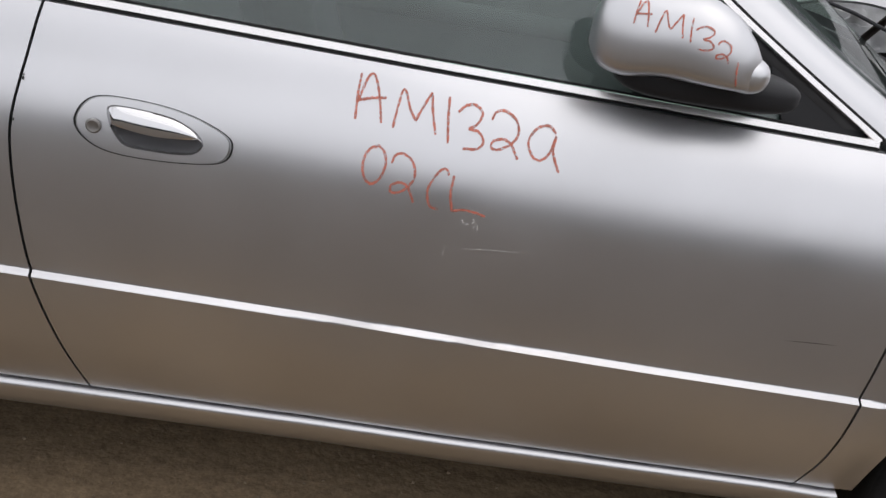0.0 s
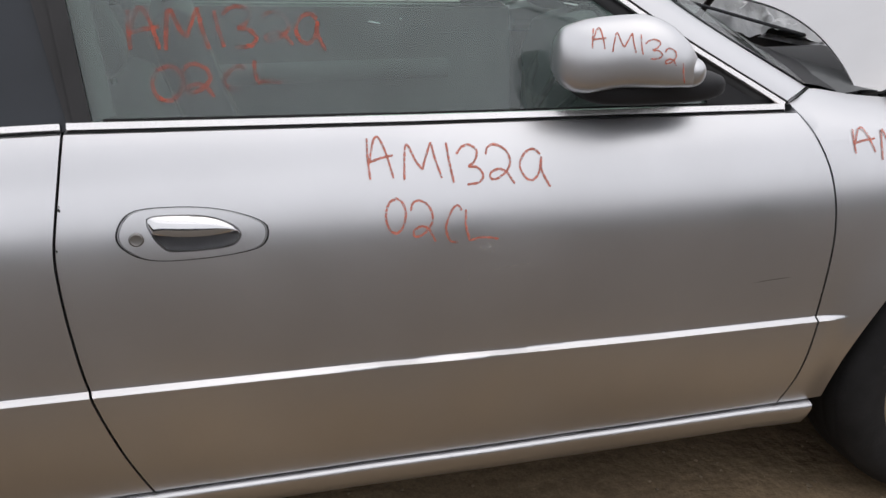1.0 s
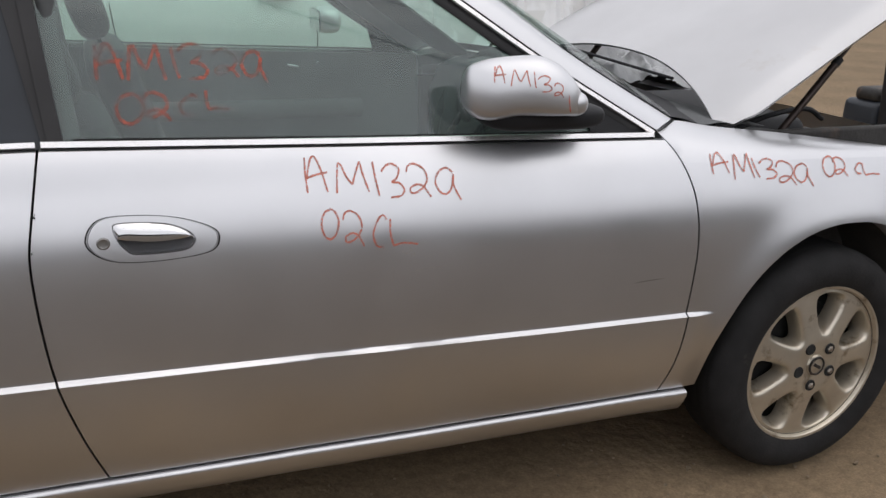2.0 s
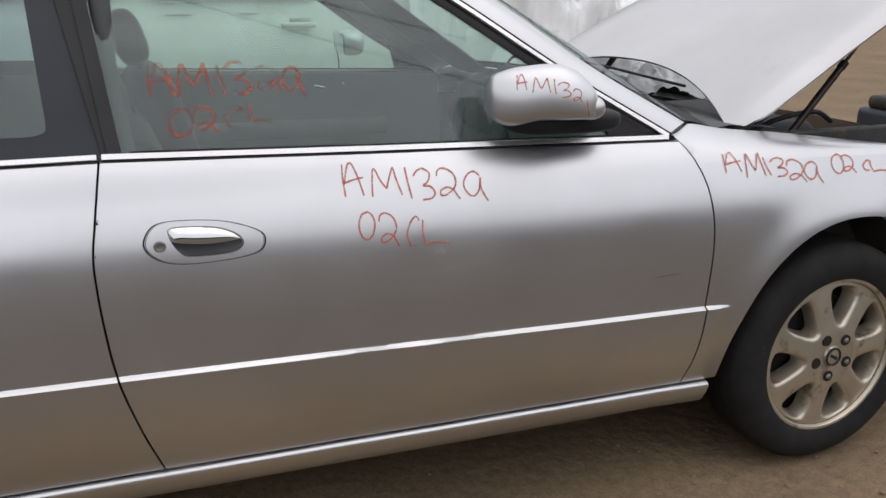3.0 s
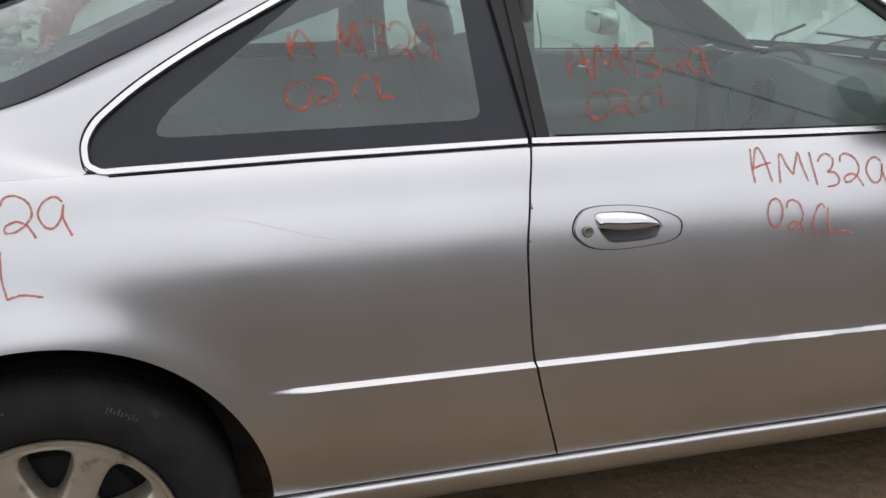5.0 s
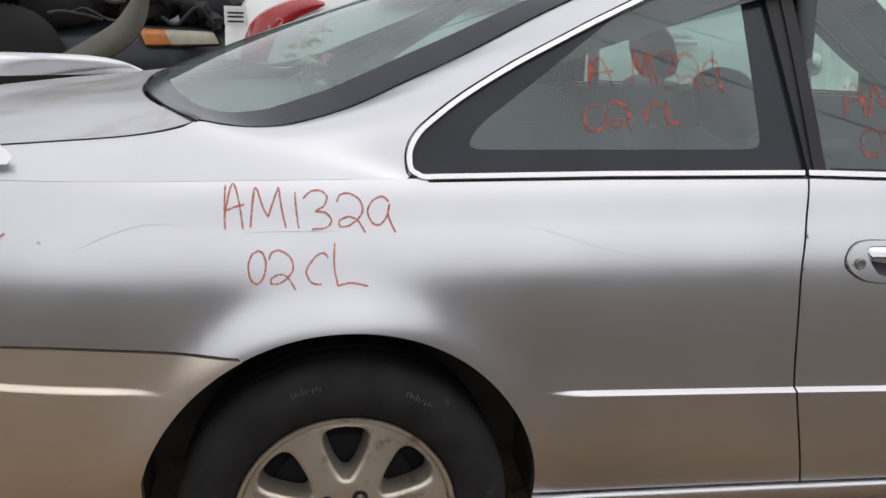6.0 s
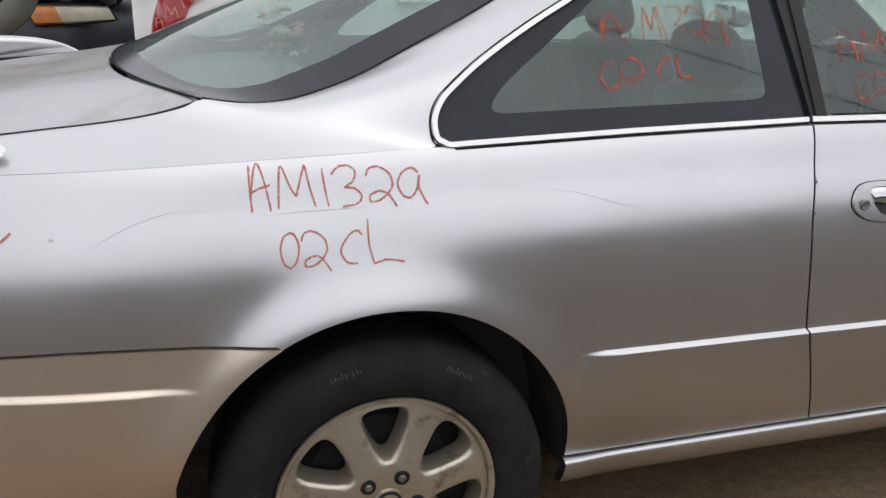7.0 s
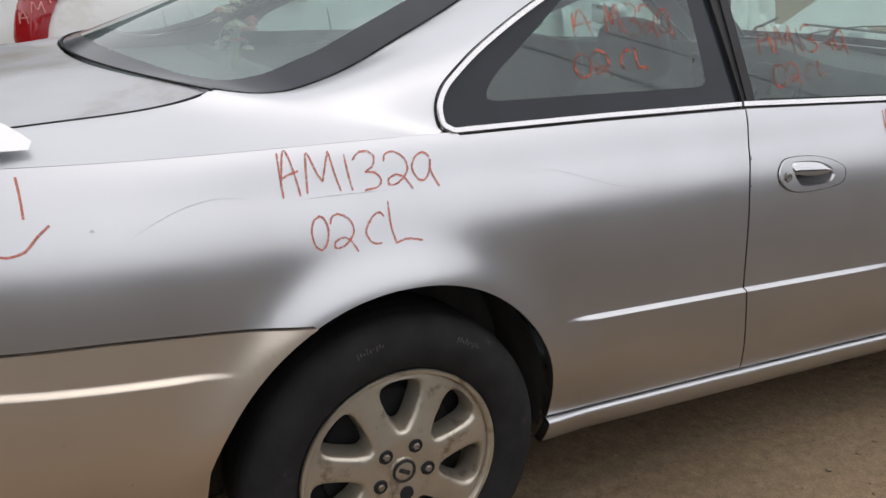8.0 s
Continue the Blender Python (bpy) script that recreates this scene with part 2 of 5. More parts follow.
def strip(pts, width, thick, outward, bm=None, side=0.5):
    """A flat bar with softened edges along a path; outward(p) is the way it stands proud."""
    bm = bm or bmesh.new()
    p = [Vector(q) for q in pts]
    sec = [(-0.5, 0), (-0.5, 0.6), (-0.36, 1), (0.36, 1), (0.5, 0.6), (0.5, 0)]
    rows = []
    for i, q in enumerate(p):
        t = (p[min(i + 1, len(p) - 1)] - p[max(i - 1, 0)]).normalized()
        o = Vector(outward(q))
        o = (o - o.dot(t) * t).normalized()
        w = t.cross(o)
        rows.append([bm.verts.new(q + w * (a + side - 0.5) * width + o * b * thick) for a, b in sec])
    for u, v in zip(rows, rows[1:]):
        for i in range(5):
            bm.faces.new((u[i], u[i + 1], v[i + 1], v[i]))
    bm.faces.new(rows[0])
    bm.faces.new(rows[-1][::-1])
    return bm


def lathe(profile, n=48, bm=None, centre=(0, 0, 0), start=0.0, sweep=2 * math.pi):
    """Turn (radius, depth) points about the y axis through centre."""
    bm = bm or bmesh.new()
    full = abs(sweep - 2 * math.pi) < 1e-6
    rows = []
    for k in np.linspace(start, start + sweep, n, endpoint=not full):
        rows.append([(centre[0] + r * math.cos(k), centre[1] + d, centre[2] + r * math.sin(k)) for r, d in profile])
    if full:
        rows.append(rows[0])
    return grid(rows, bm)


def rbox(size, at=(0, 0, 0), bevel=0.02, seg=3, m=None, bm=None):
    own = bmesh.new()
    bmesh.ops.create_cube(own, size=1)
    for v in own.verts:
        v.co = Vector((v.co.x * size[0], v.co.y * size[1], v.co.z * size[2]))
    if bevel:
        bmesh.ops.bevel(own, geom=list(own.edges), offset=bevel, segments=seg, profile=0.5, affect="EDGES")
    for v in own.verts:
        v.co = (m @ v.co if m else v.co) + Vector(at)
    if bm is None:
        return own
    me = bpy.data.meshes.new("t")
    own.to_mesh(me)
    bm.from_mesh(me)
    bpy.data.meshes.remove(me)
    own.free()
    return bm


def blob(at, size, power=2.6, nu=28, nv=18, bm=None, turn=None):
    """A rounded box-like solid."""
    f = lambda a: math.copysign(abs(a) ** (2 / power), a)
    rows = []
    for v in np.linspace(-math.pi / 2 + 1e-3, math.pi / 2 - 1e-3, nv):
        row = []
        for u in np.linspace(0, 2 * math.pi, nu, endpoint=False):
            q = Vector((f(math.cos(v)) * f(math.cos(u)) * size[0], f(math.cos(v)) * f(math.sin(u)) * size[1], f(math.sin(v)) * size[2]))
            if turn:
                q = turn @ q
            row.append(q + Vector(at))
        rows.append(row)
    return grid(rows, bm, close=True)


def sides(corners, n):
    """A closed outline of straight or many-point sides, n points to a side."""
    out = []
    for side in corners:
        p = np.array(side, float)
        s = np.r_[0, np.cumsum(np.linalg.norm(np.diff(p, axis=0), axis=1))]
        out += [tuple(np.interp(t, s, p[:, i]) for i in range(2)) for t in np.linspace(0, s[-1], n, endpoint=False)]
    return out


def eased(loop, k, times=3):
    """The same outline with its corners rounded over k points."""
    p = np.array(loop)
    for _ in range(times):
        p = sum(np.roll(p, j, axis=0) for j in range(-k, k + 1)) / (2 * k + 1)
    return [tuple(q) for q in p]


def bordered(point, outer, inner, rings):
    """Two sheets over one surface: the clear middle within the inner outline, and the band round it."""
    clear, dark = bmesh.new(), bmesh.new()
    mix = lambda w: [(a[0] * (1 - w) + b[0] * w, a[1] * (1 - w) + b[1] * w) for a, b in zip(outer, inner)]
    grid([[point(*q) for q in mix(w)] for w in (0, 0.25, 0.5, 0.75, 1)], dark, close=True)
    c = np.mean(np.array(inner), axis=0)
    grid([[point(c[0] + (q[0] - c[0]) * k, c[1] + (q[1] - c[1]) * k) for q in inner] for k in np.linspace(1, 0.004, rings)], clear, close=True)
    return clear, dark


def smooth(a, b, x):
    t = min(1.0, max(0.0, (x - a) / (b - a)))
    return t * t * (3 - 2 * t)


# ---- the coupe's shape: x ahead from the rear axle, y inwards from its right flank, z up ----
MID = 0.90                  # middle plane
CORE = (1.36, 0.90, 0.75)
HUB = 0.313
ARCHES = ((0.0, 0.379, 0.391, 2.0), (2.733, 0.374, 0.394, 2.15))    # wheel openings: middle, half width, height over the hub, power of the curve
SLOPE = 0.026               # belt, crease and sill all fall towards the front

# lean of the flank (degrees) by height at the rear edge of the door
KZ = np.array([0.20, 0.33, 0.42, 0.50, 0.56, 0.60, 0.65, 0.70, 0.735, 0.765, 0.795, 0.85, 0.92, 0.957, 1.0])
KA = np.array([-19, -16, -11, -6.5, -4.2, -2.5, -1.0, 1.5, 4.5, 8.0, 13.5, 23.5, 31.5, 36.0, 44.0])
_z = np.linspace(0.20, 1.0, 801)
_y = np.r_[0, np.cumsum(np.tan(np.radians(np.interp((_z[1:] + _z[:-1]) / 2, KZ, KA))) * 0.001)]
_y += 0.013 - np.interp(0.70, _z, _y)


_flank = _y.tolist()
_up = np.interp(np.arange(-1.2, 3.8, 0.01), [-1.1, -0.7, -0.3, 0.12, 0.5, 0.9, 1.45, 2.2, 3.6], [0.030, 0.013, 0.008, 0.004, 0.0, 0.0, 0.016, 0.034, 0.075]).tolist()

# the flank's bow along its length
_bow = np.interp(np.arange(-1.2, 3.8, 0.01), [-0.6, -0.25, 0.9, 1.35, 1.6, 1.9, 2.5, 3.0], [0.0, 0.009, 0.010, 0.007, -0.002, -0.007, -0.007, 0.0]).tolist()

def table(values, k):
    """A value between two entries of an evenly spaced list."""
    k = min(max(k, 0.0), len(values) - 1.001)
    i = int(k)
    return values[i] + (values[i + 1] - values[i]) * (k - i)


def drop(x, z):
    """How far the flank's lines lie below their height at the rear edge of the door."""
    low = SLOPE * max(-0.55, x - 0.9)
    up = table(_up, (x + 1.2) / 0.01)
    w = smooth(0.62, 0.90, z)
    return low * (1 - w) + up * w


def rake(x, z):
    return z + drop(x, z)


def level(x, zr):
    """The height at x of a line that runs with the rake."""
    z = zr
    for _ in range(3):
        z = zr - drop(x, z)
    return z


def flank(x, z):
    zr = rake(x, z)
    y = table(_flank, (zr - 0.20) / 0.001) + table(_bow, (x + 1.2) / 0.01) * (1 - smooth(0.87, 0.95, z))
    low = 0.0045 * (1 - smooth(1.25, 1.75, x))
    ledge = smooth(0.376, 0.455, x) * (1 - smooth(2.285, 2.36, x))
    y -= 0.011 * ledge * (1 - smooth(0.5425 - low, 0.5495 - low, zr)) * smooth(0.2, 0.42, zr)
    for k, (xw, half, arch, bow) in enumerate(ARCHES):
        if abs(x - xw) < 0.75:
            d = 0.385 * (((abs(x - xw) / half) ** bow + (abs(z - HUB) / arch) ** bow) ** (1 / bow) - 1)
            full = 0.036 - 0.020 * smooth(-0.02, 0.26, x) if k == 0 else 0.020
            y -= full * (0.35 + 0.65 * smooth(0.33, 0.52, z)) * math.exp(-(max(0.0, d + 0.01) / (0.062, 0.066)[k]) ** 2)
    y += 0.34 * max(0.0, -0.28 - x) ** 2 + 0.25 * max(0.0, x - 2.95) ** 2
    return y


def flank_out(x, z):
    e = 0.004
    dx, dz = (flank(x + e, z) - flank(x - e, z)) / (2 * e), (flank(x, z + e) - flank(x, z - e)) / (2 * e)
    return Vector((dx, -1, dz)).normalized()


def pane(x, z):
    d = z + SLOPE * (x - 0.9) - 0.959
    return 0.1215 + 0.41 * d + 0.12 * d * d


def pane_out(x, z):
    d = z + SLOPE * (x - 0.9) - 0.959
    return Vector((0.0, -1, 0.41 + 0.24 * d)).normalized()


def curve_of(points):
    """x as a function of z (or z of x) through points, smooth enough for a seam."""
    p = sorted(points)
    a, b = [q[0] for q in p], [q[1] for q in p]
    fine = spline([(u, v, 0) for u, v in p], 120)
    lo, hi = fine[0, 0], fine[-1, 0]
    even = np.interp(np.linspace(lo, hi, 201), fine[:, 0], fine[:, 1]).tolist()
    return lambda t: table(even, (t - lo) / (hi - lo) * 200)


SEAM_R = curve_of([(0.28, 0.973), (0.303, 0.9635), (0.326, 0.955), (0.428, 0.9205), (0.5437, 0.889), (0.648, 0.875), (0.74, 0.8683), (0.79, 0.8687), (0.847, 0.8775), (0.948, 0.8952), (0.98, 0.902)])
SEAM_F = curve_of([(0.27, 2.230), (0.295, 2.242), (0.325, 2.250), (0.37, 2.2605), (0.433, 2.2675), (0.5115, 2.2700), (0.59, 2.2730), (0.67, 2.2750), (0.74, 2.2715), (0.817, 2.2610), (0.875, 2.2395), (0.917, 2.2125), (0.94, 2.190)])
BUMP_SEAM = curve_of([(-1.12, 0.676), (-0.9, 0.675), (-0.67, 0.675), (-0.49, 0.676), (-0.30, 0.667), (-0.178, 0.662)])
BELT = 0.958


def sill(x, dz=0.0):
    """Height of the sill's upper edge, which falls less than the crease above it."""
    return 0.3085 + 0.009 * smooth(1.2, 1.9, x) - 0.0145 * (x - 0.38) + dz


def sheet(nu, nv, xl, xr, zb, zt, fn, us=None, vs=None):
    """Rows of points on y = fn(x, z) between left and right lines x(z) and lower and upper lines z(x)."""
    rows = []
    for v in (vs if vs is not None else np.linspace(0, 1, nv)):
        row = []
        for u in (us if us is not None else np.linspace(0, 1, nu)):
            z = 0.6
            for _ in range(6):
                x = xl(z) + (xr(z) - xl(z)) * u
                z = zb(x) + (zt(x) - zb(x)) * v
            row.append((x, fn(x, z), z))
        rows.append(row)
    return rows


def clamped(us, xl, xr, zb, zt, heights, fn, ease=0.25):
    """Rows that run with the rake at the given heights, held between a lower and an upper line."""
    rows = []
    l0, r0 = xl(0.6), xr(0.6)
    for zr in heights:
        row = []
        for u in us:
            z = zr
            for _ in range(4):
                x = l0 + (r0 - l0) * u + (xl(z) - l0) * (1 - smooth(0, ease, u)) + (xr(z) - r0) * smooth(0.75, 1, u)
                z = max(zb(x), min(zt(x), level(x, zr)))
            row.append((x, fn(x, z), z))
        rows.append(row)
    return rows


def arch_z(x, k, d=0.0):
    xw, half, arch, bow = ARCHES[k]
    dx = abs(x - xw) / half
    return HUB + arch * (1 - dx ** bow) ** (1 / bow) if dx < 1 else 0.0


# ---- the silver coupe ----
coupe = thing("coupe_car", (1.36, MID, 0.0), "silver two-door coupe with orange marker writing, hood open, on dirt", "car")
IN = Vector((0, 0.022, 0))


# heights of the body skins' rows, closer together at the crease
LINES = np.unique(np.round(np.r_[np.arange(0.20, 0.530, 0.012), np.arange(0.530, 0.562, 0.0025), np.arange(0.562, 0.99, 0.0095)], 4))

# doors, on both sides; the handle's opening is cut through the skin
HANDLE = (1.072, 0.8018)
PLATE_SHAPE = [(-0.1137, 0.0013), (-0.0896, 0.0355), (-0.0214, 0.0390), (0.049, 0.0298), (0.1045, 0.0096), (0.1163, -0.0092), (0.1002, -0.0325), (0.0328, -0.0415), (-0.050, -0.0405), (-0.0937, -0.0265)]
OPEN_SHAPE = [(-0.0610, -0.002), (-0.0684, 0.0190), (-0.0610, 0.0275), (-0.0237, 0.0277), (0.0261, 0.0220), (0.0600, 0.0085), (0.0735, -0.0060), (0.0700, -0.0180), (0.0550, -0.0265), (0.0168, -0.0293), (-0.0340, -0.0275), (-0.0500, -0.0170)]


def closed(shape, n, k=1.0):
    """A smooth closed outline about the handle's middle, n points, scaled by k."""
    p = [(HANDLE[0] + k * a, HANDLE[1] + k * b, 0) for a, b in shape]
    m = len(p)
    c = spline(p + p + p[:2], 40 * (2 * m + 2))
    s = np.r_[0, np.cumsum(np.linalg.norm(np.diff(c, axis=0), axis=1))]
    d = np.linalg.norm(c - np.array(p[0]), axis=1)
    near = [i for i in range(1, len(c) - 1) if d[i] < d[i - 1] and d[i] <= d[i + 1] and d[i] < 0.003]
    lo, hi = [i for i in near if i > 5][0], [i for i in near if i > 5][-1]
    if hi == lo:
        lo = 0
    q = np.linspace(s[lo], s[hi], n, endpoint=False)
    return [(float(np.interp(t, s, c[:, 0])), float(np.interp(t, s, c[:, 1]))) for t in q]


def handle_outline(k, n=72):
    return closed(PLATE_SHAPE, n, k)


def within(x, z, outline):
    """Whether a point lies inside a closed outline."""
    odd = False
    for (ax, az), (bx, bz) in zip(outline, outline[1:] + outline[:1]):
        if (az > z) != (bz > z) and x < ax + (z - az) * (bx - ax) / (bz - az):
            odd = not odd
    return odd


def door_skin():
    gap = 0.0022
    rows = clamped(np.linspace(0, 1, 110), lambda z: SEAM_R(z) + gap, lambda z: SEAM_F(z) - gap, lambda x: sill(x, 0.004), lambda x: level(x, BELT - 0.0065), LINES, flank)
    return grid(rows)


def cut_handle(bm):
    edge = handle_outline(0.985)
    inside = {v for v in bm.verts if abs(v.co.x - HANDLE[0]) < 0.13 and abs(v.co.z - HANDLE[1]) < 0.05 and within(v.co.x, v.co.z, edge)}
    gone = [f for f in bm.faces if all(v in inside for v in f.verts)]
    bmesh.ops.delete(bm, geom=gone, context="FACES")
    return bm



def quarter_skin():
    def low(x):
        if x < -0.178:
            return BUMP_SEAM(x) + 0.0022
        return max(arch_z(x, 0), sill(x, 0.004))
    us = np.r_[np.linspace(0, 0.40, 34)[:-1], 0.40 + 0.338 * (1 - np.cos(np.linspace(0.25, math.pi, 90))) / 2, np.linspace(0.738, 1, 26)[1:]]
    us = (us - us[0]) / (us[-1] - us[0])
    return grid(clamped(us, lambda z: -1.02, lambda z: SEAM_R(z) - 0.0022, low, lambda x: level(x, BELT - 0.007) if x > 0.150 else level(x, BELT - 0.0005), LINES, flank))


def fender_skin():
    def low(x):
        return max(arch_z(x, 1), sill(x, 0.004) if x < 2.8 else 0.40)
    us = np.r_[np.linspace(0, 0.05, 12)[:-1], 0.05 + 0.62 * (1 - np.cos(np.linspace(0, math.pi, 84))) / 2, np.linspace(0.67, 1, 14)[1:]]
    return grid(clamped(us, lambda z: SEAM_F(z) + 0.0022, lambda z: 3.52, low, lambda x: level(x, 0.905), LINES, flank, 0.06))


def bumper_skin():
    def low(x):
        return max(arch_z(x, 0), 0.24) if x > -0.37 else 0.24
    us = np.r_[np.linspace(0, 0.70, 44)[:-1], 0.70 + 0.30 * np.sin(np.linspace(0, math.pi / 2, 50))]

    def side(x, z):
        y = flank(x, z) - 0.003
        top = 0.600 - 0.03 * (x + 0.3)
        k = 1 - smooth(-0.43, -0.30, x)
        return y - 0.010 * k * (1 - smooth(top - 0.011, top, z)) * smooth(0.25, 0.45, z)
    zs = np.unique(np.round(np.r_[np.arange(0.20, 0.56, 0.014), np.arange(0.56, 0.64, 0.003), np.arange(0.64, 0.76, 0.012)], 4))
    return grid(clamped(us, lambda z: -1.06, lambda z: -0.178, low, lambda x: BUMP_SEAM(x) - 0.0022, zs, side))


def sill_skin():
    rows = []
    for x in np.r_[np.linspace(0.376, 0.56, 16), np.linspace(0.60, 2.10, 36), np.linspace(2.14, 2.325, 16)]:
        e = flank(min(max(x, 0.45), 2.25), sill(x, 0.004)) - 0.006 * math.exp(-((x - 0.385) / 0.06) ** 2) - 0.006 * math.exp(-((2.325 - x) / 0.085) ** 2)
        ys = [(e + 0.012, 0.0), (e + 0.002, -0.0025), (e - 0.003, -0.0040), (e - 0.0065, -0.0068), (e - 0.0080, -0.0115), (e - 0.0072, -0.018), (e + 0.002, -0.040), (e + 0.016, -0.064), (e + 0.024, -0.069), (e + 0.05, -0.071)]
        rows.append([(x, y, sill(x, z)) for y, z in ys])
    rows = [[(p[0] + 0.004, p[1] + 0.03, p[2]) for p in rows[0]]] + rows + [[(p[0] + 0.002, p[1] + 0.03, p[2]) for p in rows[-1]]]
    return grid(rows, flip=True)


def both(name, make, material, label="", fold=True, extra=None):
    bm = make()
    if fold:
        rim_fold(bm, IN)
    far = mirrored(copy_bm(bm))
    if extra:
        extra(bm)
    near = part(name, bm, material, coupe, label)
    return near, part(name, far, material, coupe)


door, door_far = both("door", lambda: door_skin(), PAINT, "silver door with marker writing and a chrome-flap handle")
bm = bmesh.new()
bm.from_mesh(door.data)
cut_handle(bm)
for fc in bm.faces:
    fc.smooth = True
bm.to_mesh(door.data)
bm.free()
quarter, quarter_far = both("quarter_panel", quarter_skin, PAINT, "silver quarter panel, scuffed, with marker writing")
fender, fender_far = both("front_fender", fender_skin, PAINT)
bumper, bumper_far = both("rear_bumper", bumper_skin, GOLD, "champagne-coloured rear bumper cover")
both("sill_moulding", sill_skin, PAINT, fold=False)

# dark body behind the seams and openings
for far in (False, True):
    rows = []
    for k in np.linspace(0, 1, 16):
        rows.append([(x, flank(x, z) + 0.024, z) for x, z in ((x, 0.24 + (0.69 - 0.10 * smooth(2.0, 2.22, x)) * k) for x in np.linspace(0.40, 2.31, 60))])
    bm = grid(rows)
    if far:
        mirrored(bm)
    part("inner_body", bm, GAP, coupe)


# upper quarter: shoulder and sail pillar, lofted from the belt and window edge to the trunk seam and rear glass
def belt_pt(x):
    z = level(x, BELT)
    return (x, flank(x, z), z)


EDGE_A = [belt_pt(-1.02), belt_pt(-0.85), belt_pt(-0.65), belt_pt(-0.45), belt_pt(-0.28), belt_pt(-0.12), belt_pt(0.02), belt_pt(0.117),
          (0.1185, 0.133, 1.003), (0.150, 0.150, 1.047), (0.215, 0.170, 1.093), (0.310, 0.194, 1.147), (0.407, 0.218, 1.195), (0.495, 0.239, 1.237), (0.64, 0.268, 1.290), (0.80, 0.290, 1.334)]
EDGE_B = [(-1.02, 0.40, 0.945), (-0.85, 0.325, 0.964), (-0.65, 0.272, 0.981), (-0.515, 0.265, 0.991), (-0.42, 0.265, 0.998), (-0.35, 0.265, 1.007), (-0.30, 0.265, 1.018), (-0.263, 0.266, 1.030),
          (-0.222, 0.278, 1.0205), (-0.165, 0.292, 1.0125), (-0.095, 0.305, 1.0165), (0.022, 0.335, 1.046), (0.136, 0.355, 1.096), (0.26, 0.382, 1.150), (0.457, 0.405, 1.250), (0.70, 0.445, 1.352)]


def pillar_rows():
    a = spline(EDGE_A, 150)
    b = spline(EDGE_B, 150)
    # match samples by control points, so that corners face each other
    ta, tb = [], []
    for pts, out in ((EDGE_A, ta), (EDGE_B, tb)):
        s = np.r_[0, np.cumsum(np.linalg.norm(np.diff(np.array(pts), axis=0), axis=1))]
        out.extend(s / s[-1])
    q = np.linspace(0, len(EDGE_A) - 1, 110)
    fa = np.interp(q, range(len(ta)), ta) * 149
    fb = np.interp(q, range(len(tb)), tb) * 149
    at = lambda c, k: np.array([np.interp(k, range(150), c[:, i]) for i in range(3)])
    rows = []
    for k in range(11):
        w = k / 10
        row = []
        for u, v in zip(fa, fb):
            p, r = at(a, u), at(b, v)
            m = p * (1 - w) + r * w
            d = np.linalg.norm(r - p)
            m = m + np.array((0, -0.45, 0.9)) * 0.07 * d * w * (1 - w)
            row.append(tuple(m))
        rows.append(row)
    return rows


bm = grid(pillar_rows())
inner = [v for v in bm.verts if not v.is_boundary]
for _ in range(60):
    bmesh.ops.smooth_vert(bm, verts=inner, factor=0.5, use_axis_x=True, use_axis_y=True, use_axis_z=True)
rim_fold(bm, Vector((0, 0.01, -0.012)))
far = mirrored(copy_bm(bm))
part("sail_pillar", bm, PAINT, coupe, "smooth silver rear roof pillar and shoulder")
part("sail_pillar", far, PAINT, coupe)


# the body under the corner where pillar, flank and window trim meet
for far in (False, True):
    bm = grid([[(x, flank(x, z) + 0.008, z) for x in np.linspace(0.095, 0.130, 6)] for z in np.linspace(level(0.12, BELT) - 0.010, level(0.12, BELT) + 0.005, 5)])
    part("corner_body", mirrored(bm) if far else bm, PAINT, coupe)


# rear glass: rows from the trunk edge to the roof
def rear_glass_pt(u, v):
    """u across from -1 (near) to 1 (far), v up from 0 to 1."""
    b = np.array(EDGE_B[7:])
    s = np.r_[0, np.cumsum(np.linalg.norm(np.diff(b, axis=0), axis=1))]
    vv = v ** 0.9
    e = np.array([np.interp(vv * s[-1], s, b[:, i]) for i in range(3)])
    c = np.array([-0.435 + 1.165 * vv ** 1.05, MID, 1.044 + 0.353 * (1 - (1 - vv) ** 1.35)])
    w = abs(u) ** 2.1
    x, z = c[0] * (1 - w) + e[0] * w, c[2] * (1 - w) + e[2] * w
    y = MID + (e[1] - MID) * abs(u) * (-1 if u > 0 else 1)
    return (x, y, z + 0.0)


def split_grid(point, us, vs, is_border):
    """Two bmeshes over one grid: the clear middle and its dark border."""
    clear, dark = bmesh.new(), bmesh.new()
    for i in range(len(us) - 1):
        for j in range(len(vs) - 1):
            bm = dark if is_border((us[i] + us[i + 1]) / 2, (vs[j] + vs[j + 1]) / 2) else clear
            q = [bm.verts.new(point(u, v)) for u, v in ((us[i], vs[j]), (us[i + 1], vs[j]), (us[i + 1], vs[j + 1]), (us[i], vs[j + 1]))]
            bm.faces.new(q)
    for bm in (clear, dark):
        bmesh.ops.remove_doubles(bm, verts=bm.verts, dist=1e-5)
    return clear, dark


